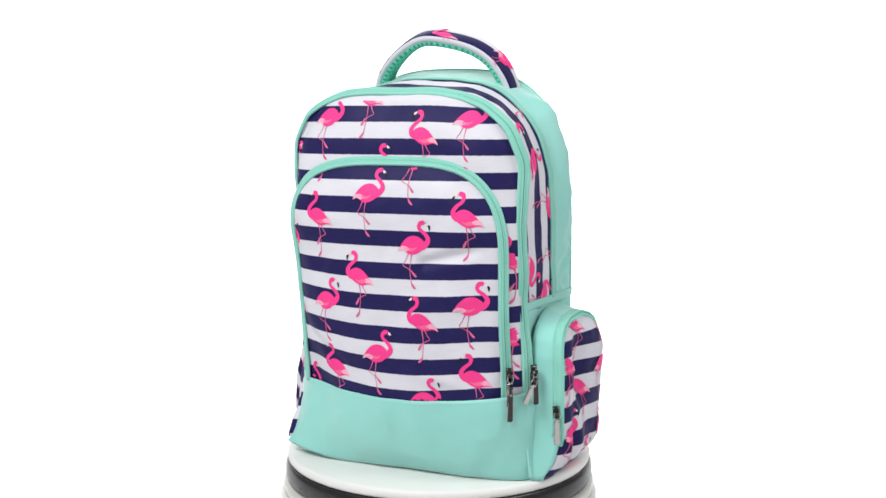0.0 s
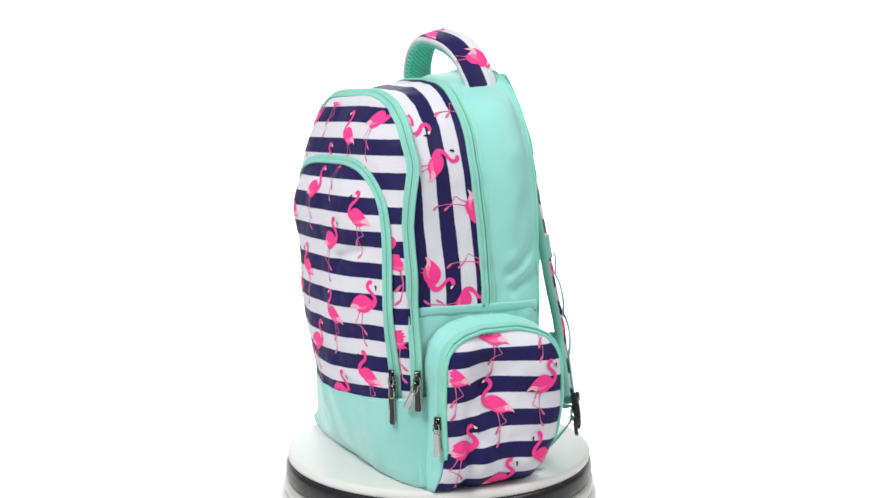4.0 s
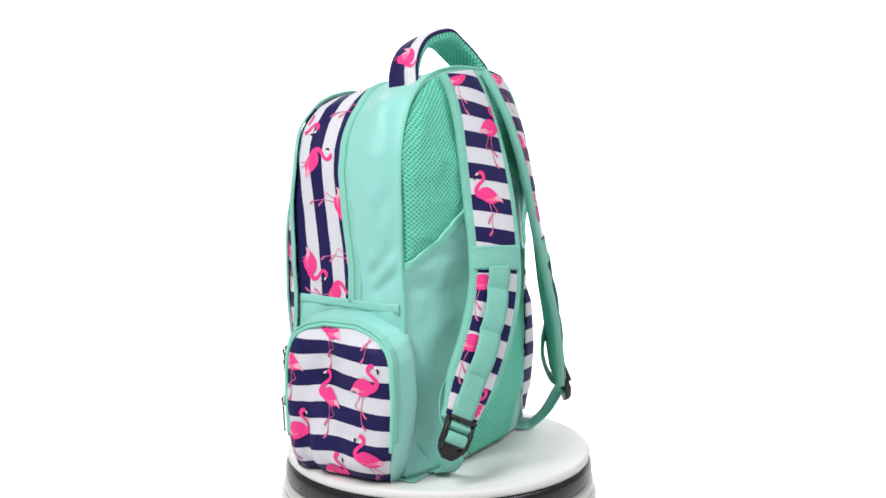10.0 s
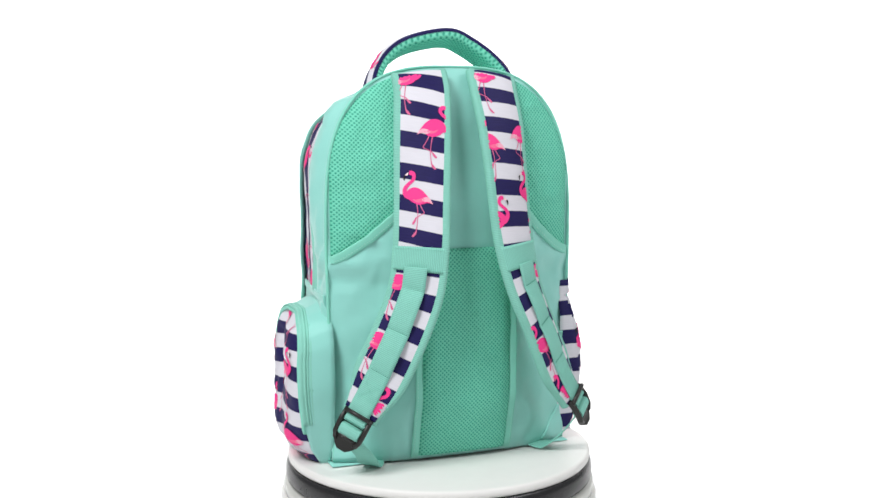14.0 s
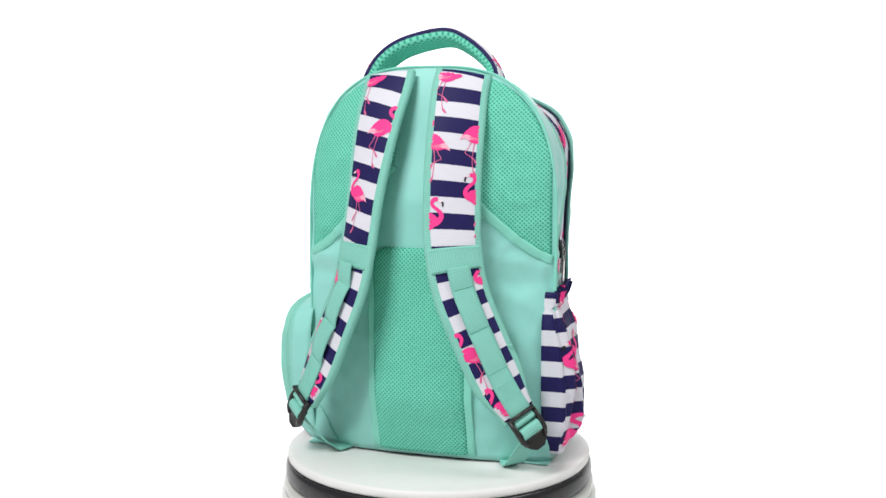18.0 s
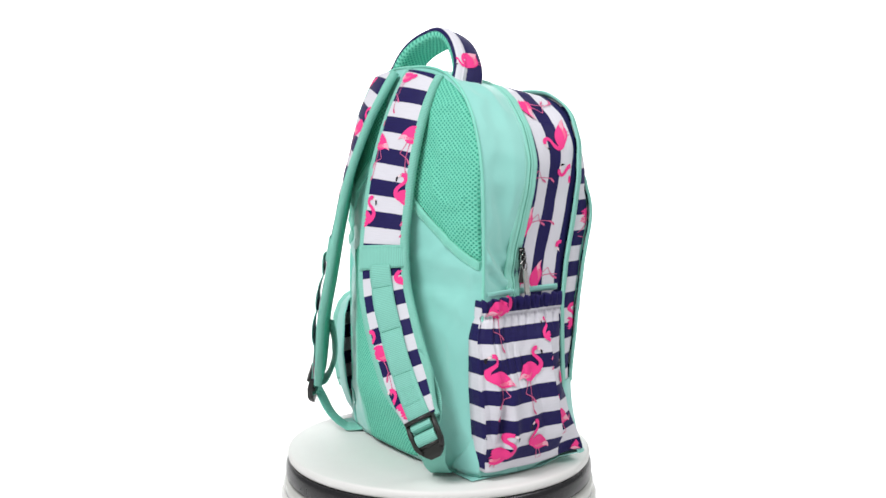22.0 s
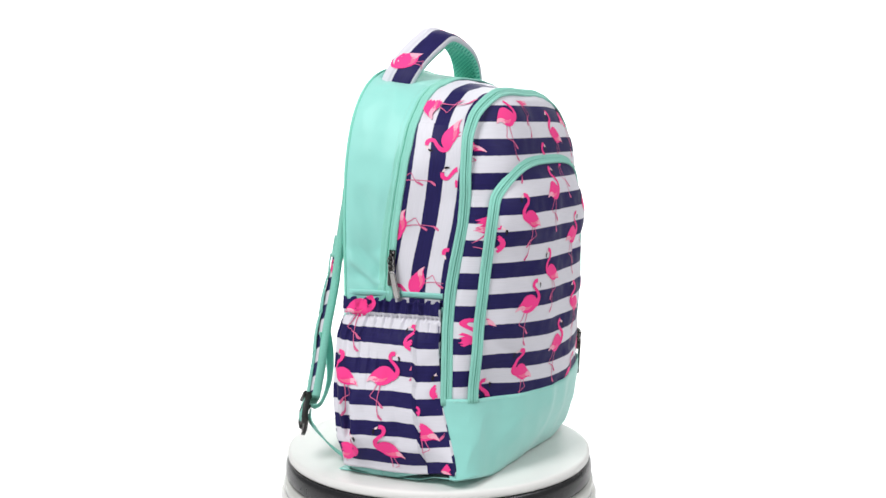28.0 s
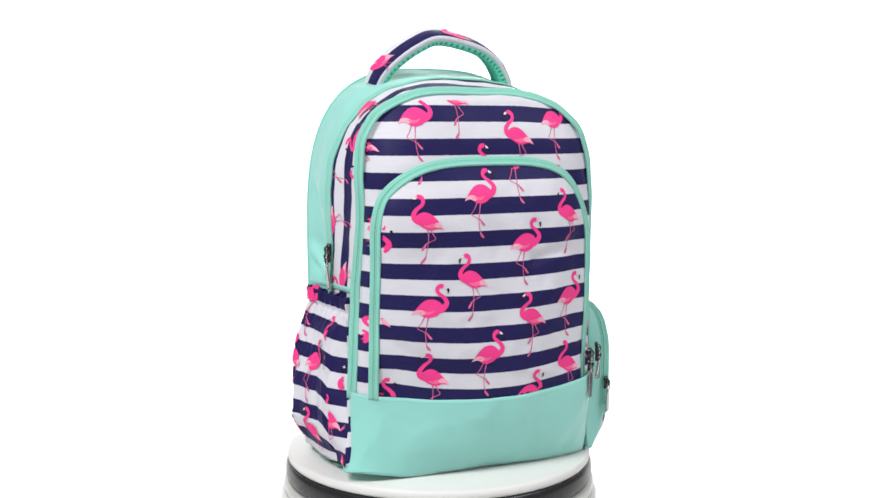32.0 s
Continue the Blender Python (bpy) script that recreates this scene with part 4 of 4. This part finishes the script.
def join_islands(bm):
    """Ties the touching patches of one bird together, so that the print is one piece."""
    left, groups = set(bm.verts), []
    while left:
        todo, group = [left.pop()], []
        while todo:
            v = todo.pop()
            group.append(v)
            for e in v.link_edges:
                o = e.other_vert(v)
                if o in left:
                    left.remove(o)
                    todo.append(o)
        groups.append(group)
    groups.sort(key=len, reverse=True)
    main, rest = list(groups[0]), groups[1:]
    while rest:
        a = np.array([v.co for v in main])
        best = None
        for group in rest:
            d = ((a[:, None] - np.array([v.co for v in group])[None]) ** 2).sum(2)
            i, j = np.unravel_index(int(d.argmin()), d.shape)
            if best is None or d[i, j] < best[0]:
                best = (d[i, j], main[i], group[j], group)
        v, w = best[1], best[2]
        tip = bm.verts.new(w.co + Vector((0, 0, 0.00002)))
        bm.faces.new((v, w, tip)).material_index = w.link_faces[0].material_index
        main += best[3]
        rest.remove(best[3])


def stamp(kind, spot, inside, parent, size=1.0, tilt=0.0):
    """Prints one flamingo: spot(dx, dy, lift) gives the place on the cloth, inside(dx, dy) says whether cloth is there."""
    bm = bmesh.new()
    c, s = math.cos(radians(tilt)), math.sin(radians(tilt))
    for verts, faces, mat, lift in SHAPES[kind]:
        flat = [((x * c - y * s) * UNIT * size * 1.04, (x * s + y * c) * UNIT * size) for x, y in verts]
        ok = [inside(*p) for p in flat]
        made = [bm.verts.new(spot(*p, LIFT + lift)) if o else None for p, o in zip(flat, ok)]
        for f in faces:
            if all(ok[i] for i in f):
                face = bm.faces.new([made[i] for i in f])
                face.material_index = mat
                face.smooth = True
    if not bm.faces:
        bm.free()
        return None
    loose = [v for v in bm.verts if not v.link_faces]
    bmesh.ops.delete(bm, geom=loose, context="VERTS")
    join_islands(bm)
    return part("flamingo_print", bm, PRINT, parent, "printed pink flamingo")


def rows_of(text):
    """Reads 'L 0.01 0.3; R ...' into kind, two numbers and a size."""
    return [(r[0], float(r[1]), float(r[2]), float(r[3]) if len(r) > 3 else 1.0) for r in (r.split() for r in text.split(";"))]


def on_front(text, parent, yfn, ok):
    for kind, x0, z0, size in rows_of(text):
        stamp(kind, lambda dx, dy, h: (x0 + dx, yfn(x0 + dx, z0 + dy) - h, z0 + dy), lambda dx, dy: ok(x0 + dx, z0 + dy), parent, size)


def in_pocket(x, z):
    return z > seam_z(x) and abs(x) < arch_x(z, P_W, P_WB, P_TOP, P_N, P_Z1) * (1 if x > 0 else table(P_LEFT, z)) - 0.003 and z < P_TOP - 0.004


def in_panel(x, z):
    if not (seam_z(x) < z < 0.404 and abs(x) < panel_x(x, z) - 0.0015):
        return False
    return z > P_TOP - 0.01 or abs(x) > arch_x(z, P_W, P_WB, P_TOP, P_N, P_Z1) - 0.010


on_front("R -0.0205 0.3070; L -0.0830 0.2820; R 0.0318 0.2544; L -0.0337 0.2202; R -0.0745 0.1893; L 0.0375 0.1760; R -0.0110 0.1370; L 0.0850 0.2846; R 0.0912 0.1923; "
         "L 0.0915 0.1169; L -0.0705 0.1155; R 0.0402 0.0892; R 0.0274 0.3413; L -0.0846 0.3627; L 0.0890 0.3630; R -0.1310 0.2500; L -0.1310 0.1800; R -0.1190 0.0860", pocket, pocket_y, in_pocket)
on_front("R -0.0805 0.3860; L 0.0303 0.3679; R 0.0825 0.3855; L -0.0385 0.4090; R -0.0198 0.3326; L 0.0850 0.3093; "
         "L -0.1370 0.3600 0.9; L -0.0700 0.3130; L 0.1275 0.2395; R 0.1315 0.1590; R -0.1355 0.1550 0.9; R -0.1200 0.2762", front_panel, panel_y, in_panel)


def on_gusset(text, sign):
    for kind, y0, z0, size in rows_of(text):
        def spot(dx, dy, h):
            p = side_place(sign, y0 + dy, z0 - sign * dx)
            q = side_place(sign, y0 + dy + 0.002, z0 - sign * dx)
            r = side_place(sign, y0 + dy, z0 - sign * dx + 0.002)
            n = np.cross(q - p, r - p)
            n /= max(1e-12, np.linalg.norm(n))
            return p + (n if n[0] * sign > 0 else -n) * h

        def ok(dx, dy):
            z = z0 - sign * dx
            return (0.189 if sign > 0 else 0.200) < z < 0.405 and 0.510 < side_t(sign * 0.14, y0 + dy, z) < 0.955
        stamp(kind, spot, ok, striped_gusset, size)


on_gusset("L -0.0800 0.3420; R -0.1060 0.3860; R -0.0395 0.2950; R -0.0860 0.2270; L -0.0490 0.1990; R -0.0260 0.3900; R -0.0240 0.2350", 1)
on_gusset("L -0.0740 0.3610; R -0.0930 0.3150; R -0.0425 0.4000; L -0.0190 0.2680; L -0.0930 0.2480; L -0.0370 0.2080; L -0.0165 0.3150", -1)


def on_flat_side(text, parent, xfn, sign, ok):
    for kind, y0, z0, size in rows_of(text):
        stamp(kind, lambda dx, dy, h: (xfn(y0 + sign * dx, z0 + dy) + sign * (h * 1.8 + 0.0003), y0 + sign * dx, z0 + dy), lambda dx, dy: ok(y0 + sign * dx, z0 + dy), parent, size)


on_flat_side("L -0.0374 0.0928; R 0.0155 0.1090; R -0.0770 0.0495; L 0.0155 0.0335; L -0.0880 0.1263; L -0.0400 0.1638; R -0.0310 0.0085; L 0.0125 0.1790",
             zipped_panel, zipped_x, 1, lambda y, z: 0.004 < z < 0.1645 and table(Z_LO, z) + 0.003 < y < table(Z_HI, z) - 0.003)
on_flat_side("L 0.0350 0.1150; R -0.0110 0.1160; L -0.0430 0.1500 0.8; L -0.0165 0.0400; R 0.0230 0.1846; R 0.0330 0.0300",
             open_panel, open_x, -1, lambda y, z: 0.017 < z < 0.200 and table(PLEAT_Y, z) + 0.0005 < y < table(E_BACK, z) - 0.002)
on_flat_side("L -0.0520 0.0620; L -0.0730 0.0970; R -0.0900 0.0215",
             open_panel, open_x, -1, lambda y, z: 0.017 < z < 0.160 and table(E_FRONT, z) + 0.002 < y < table(PLEAT_Y, z) - 0.0008)


def on_cover(text, sign):
    cover = [c for c in straps[sign].children if c.name.startswith("strap_cover")][0]
    for kind, a0, r0, size in rows_of(text):
        def ok(dx, dy):
            a, r = a0 - sign * dx, r0 - dy
            return abs(a) < 0.0268 * strap_taper(r, FRAMES[sign][3][-1]) and 0.006 < r < FRAMES[sign][3][-1] - 0.008 and not (BAND - 0.002 < r < BAND + 0.028)

        def spot(dx, dy, h):
            a = a0 - sign * dx
            return on_strap(sign, a, r0 - dy, STRAP_H + 0.0012 * (1 - abs(a / 0.0275) ** 4) + h)
        stamp(kind, spot, ok, cover, size)


on_cover("L 0.0090 0.1410; R -0.0110 0.0690; R 0.0180 0.0090; R 0.0211 0.2380; R 0.0190 0.3080; L -0.0162 0.3730", 1)
on_cover("L 0.0223 0.1425; R -0.0300 0.1700; R 0.0214 0.0745; L -0.0270 0.0840; R -0.0162 0.0080; L 0.0270 0.2385; L -0.0214 0.3090; L -0.0163 0.3740", -1)


def on_carry(text):
    length = 0.245
    for kind, k0, a0, size in rows_of(text):
        stamp(kind, lambda dx, dy, h: on_handle(a0 + dy, k0 - dx / length, h), lambda dx, dy: abs(a0 + dy) < 0.021 and 0.03 < k0 - dx / length < 0.97, handle, size)


on_carry("R 0.235 0.005 0.8; L 0.800 0.003 0.8; L 0.480 -0.006 0.75")


# ---- zip sliders and pulls ----
def zip_pull(at, down, out, length=0.030, tab_mat=M_METAL, swing=0.0, parent=bag, label="gunmetal zip pull"):
    """A slider with a flat rounded tab that hangs from it."""
    at, down, out = Vector(at), Vector(down).normalized(), Vector(out).normalized()
    across = down.cross(out).normalized()
    out = across.cross(down).normalized()
    bm = bmesh.new()
    sweep([at - down * 0.006 + out * 0.0025, at + out * 0.003, at + down * 0.007 + out * 0.0025], [across] * 3, [out] * 3, slab_profile(0.0066, 0.0036, 0.0012), bm=bm)
    sweep([at - down * 0.004 + out * 0.005, at - down * 0.001 + out * 0.0075, at + down * 0.003 + out * 0.007, at + down * 0.006 + out * 0.0045], [across] * 4, [out] * 4, slab_profile(0.003, 0.0016, 0.0006), bm=bm)
    slider = part("zip_slider", bm, M_METAL, parent, "dark metal zip slider")
    c, s = math.cos(radians(swing)), math.sin(radians(swing))
    d2 = (down * c + across * s).normalized()
    a2 = d2.cross(out).normalized()
    bm = bmesh.new()
    top = at + down * 0.001 + out * 0.0062
    loop_pts = [top + a2 * (0.0034 * math.cos(k * math.pi / 5)) + d2 * (0.004 - 0.0055 * math.sin(k * math.pi / 5)) for k in range(11)]
    sweep(loop_pts[:10], [out] * 10, [(p - top - d2 * 0.004).normalized() for p in loop_pts[:10]], ring(0.0007, 6), closed=True, bm=bm)
    part("pull_ring", bm, M_SILVER, slider, "bright metal ring")
    bm = bmesh.new()
    ks = [(0.007, 0.0036), (0.0085, 0.0046), (0.011, 0.0052), (length * 0.6, 0.0060), (length - 0.002, 0.0068), (length, 0.0052)]
    rows = []
    for b, w in ks:
        q = top + d2 * b - out * (0.0022 * b / length)
        rows.append([bm.verts.new(q + a2 * (x * w / 2) + out * y) for x, y in ((-1, -0.0004), (-0.8, 0.0009), (0.8, 0.0009), (1, -0.0004), (0.8, -0.0013), (-0.8, -0.0013))])
    for r0, r1 in zip(rows, rows[1:]):
        for j in range(6):
            bm.faces.new((r0[j], r0[(j + 1) % 6], r1[(j + 1) % 6], r1[j]))
    bm.faces.new(rows[0][::-1])
    bm.faces.new(rows[-1])
    bmesh.ops.recalc_face_normals(bm, faces=bm.faces)
    part("pull_tab", bm, tab_mat, slider, label)
    # polished edges of the tab
    for e in (-1, 1):
        edge = [top + d2 * b - out * (0.0022 * b / length) + a2 * (e * w / 2) for b, w in ks[1:]]
        part("tab_edge", sweep(edge, [a2] * 5, [out] * 5, ring(0.00045, 6)), M_SILVER, slider, "polished edge")
    return slider


zip_pull((0.1285, -0.1265, 0.122), (0, 0, -1), (0.65, -0.75, 0), 0.034)
zip_pull((0.1290, -0.1255, 0.109), (0, 0, -1), (0.65, -0.75, 0), 0.037)
zip_pull((0.1485, -0.1075, 0.123), (0.05, 0, -1), (0.8, -0.6, 0), 0.035)
zip_pull((0.1485, -0.1085, 0.115), (0, 0, -1), (0.75, -0.65, 0), 0.027, M_SILVER, 22, label="bright metal zip pull")
zip_pull((0.1690, -0.0955, 0.078), (0.04, 0, -1), (0.6, -0.8, 0), 0.034, M_SILVER, label="bright metal zip pull")
zip_pull((-0.1385, -0.0140, 0.241), (0, 0.05, -1), (-1, 0, 0), 0.031)
# the reflection on this second tab is put into its brighter metal
zip_pull((-0.1390, -0.0140, 0.233), (0, -0.08, -1), (-1, 0, 0), 0.036, M_SILVER, -6, label="bright metal zip pull")


# ---- stitching along the seams ----
def stitches(name, path, ups, parent, length=0.0022, gap=0.0012, r=0.00018, mat=None):
    """A row of small thread stitches, joined."""
    bm = bmesh.new()
    run, last, nxt = 0.0, Vector(path[0]), 0.0
    for p, u in zip(path[1:], ups[1:]):
        p = Vector(p)
        seg = (p - last).length
        t = (p - last).normalized() if seg > 1e-9 else Vector((0, 0, 1))
        while nxt < run + seg:
            a = last + t * (nxt - run)
            s = t.cross(Vector(u)).normalized()
            vs = [bm.verts.new(a + s * r), bm.verts.new(a - s * r), bm.verts.new(a + t * length - s * r), bm.verts.new(a + t * length + s * r),
                  bm.verts.new(a + t * length * 0.5 + Vector(u) * r * 2)]
            for i, j in ((0, 1), (1, 2), (2, 3), (3, 0)):
                bm.faces.new((vs[i], vs[j], vs[4]))
            nxt += length + gap
        run += seg
        last = p
    ob = part(name, bm, mat or M_THREAD, parent)
    return tagged(ob, kind="stuff")


M_THREAD = plain("pale_thread", (0.42, 0.72, 0.64), 0.7)
for sg in (1, -1):
    fr = FRAMES[sg]
    for a in (-0.0285, 0.0285):
        pts = [on_strap(sg, a * strap_taper(r, fr[3][-1]), r, 0.0064) for r in np.linspace(0.01, fr[3][-1] - 0.01, 120)]
        stitches("stitching", pts, [tuple(fr[2][min(STRAP_N, int(k * STRAP_N / 120))]) for k in range(120)], straps[sg])
for t_line in (0.41, 0.445):
    pts = arch_path(lambda s: shell(s, t_line), 0.225, 0.775, 160)
    sd, up = outward(pts, (0, 1, 0))
    stitches("stitching", [Vector(p) + u * 0.0003 for p, u in zip(pts, up)], up, gusset)

for sg in (1, -1):
    fr = FRAMES[sg]
    for r in (BAND + 0.0022, BAND + 0.0238):
        pts = [on_strap(sg, a, r, STRAP_H + 0.0032) for a in np.linspace(-0.027, 0.027, 30)]
        stitches("stitching", pts, [tuple(fr[2][STRAP_N // 2])] * 30, straps[sg], 0.0018, 0.0010, 0.0003, M_PIPE)
    for k in range(1, 4):
        r = BAND + 0.022 + (k - 0.5) * 0.0475
        pts = [on_strap(sg, a, r, STRAP_H + 0.0030) for a in np.linspace(-0.0095, 0.0115, 18)]
        stitches("stitching", pts, [tuple(fr[2][60])] * 18, straps[sg], 0.0016, 0.0006, 0.0005, M_ZIP)
    # box-and-cross tack where the webbing ends above the buckle
    end = fr[3][-1]
    for (a0, r0), (a1, r1) in (((-0.009, end - 0.040), (0.009, end - 0.040)), ((-0.009, end - 0.022), (0.009, end - 0.022)), ((-0.009, end - 0.040), (0.009, end - 0.022)), ((0.009, end - 0.040), (-0.009, end - 0.022))):
        pts = [on_strap(sg, lerp(a0, a1, k / 16) + 0.001, lerp(r0, r1, k / 16), STRAP_H + 0.0037) for k in range(17)]
        stitches("stitching", pts, [tuple(fr[2][-8])] * 17, straps[sg], 0.0018, 0.0009, 0.0003, M_PIPE)
    y_end = front_y(sg * 0.14, 0.19) + 0.006
    zb = 0.1885 if sg > 0 else 0.2010
    pts = [Vector(side_place(sg, y, zb)) + Vector((sg * 0.0020, 0, 0)) for y in np.linspace(0.034, y_end, 60)]
    stitches("stitching", pts, [(sg, 0, 0)] * 60, bag, mat=M_PIPE)

# seams of the base, the back pads and the side pocket
seam_pts = [Vector(base_fn(u, 0.965)[0]) + Vector((0, -0.0004, 0)) for u in np.linspace(0.10, 0.90, 140)]
stitches("stitching", seam_pts, [(0, -1, 0)] * 140, bag, 0.0028, 0.0014, 0.00026)
for x_line in (-0.0605, 0.0565):
    pts = [(x_line, rear_y(x_line, z) + 0.0035, z) for z in np.linspace(0.012, 0.228, 60)]
    stitches("stitching", pts, [(0, 1, 0)] * 60, bag, mat=M_THREAD)
for sg in (1, -1):
    pts = [(sg * x, rear_y(sg * x, pad_low(x) - 0.005) + 0.0042, pad_low(x) - 0.005) for x in np.linspace(0.034, 0.140, 50)]
    stitches("stitching", pts, [(0, 1, 0)] * 50, bag)


def motions():
    rows = [(float(t), pose(0, 0, 0, 0, 0, -21.3 - 9.8127 * t)) for t in range(33)]
    walk(bag, rows)
    walk(disc, rows)


motions()
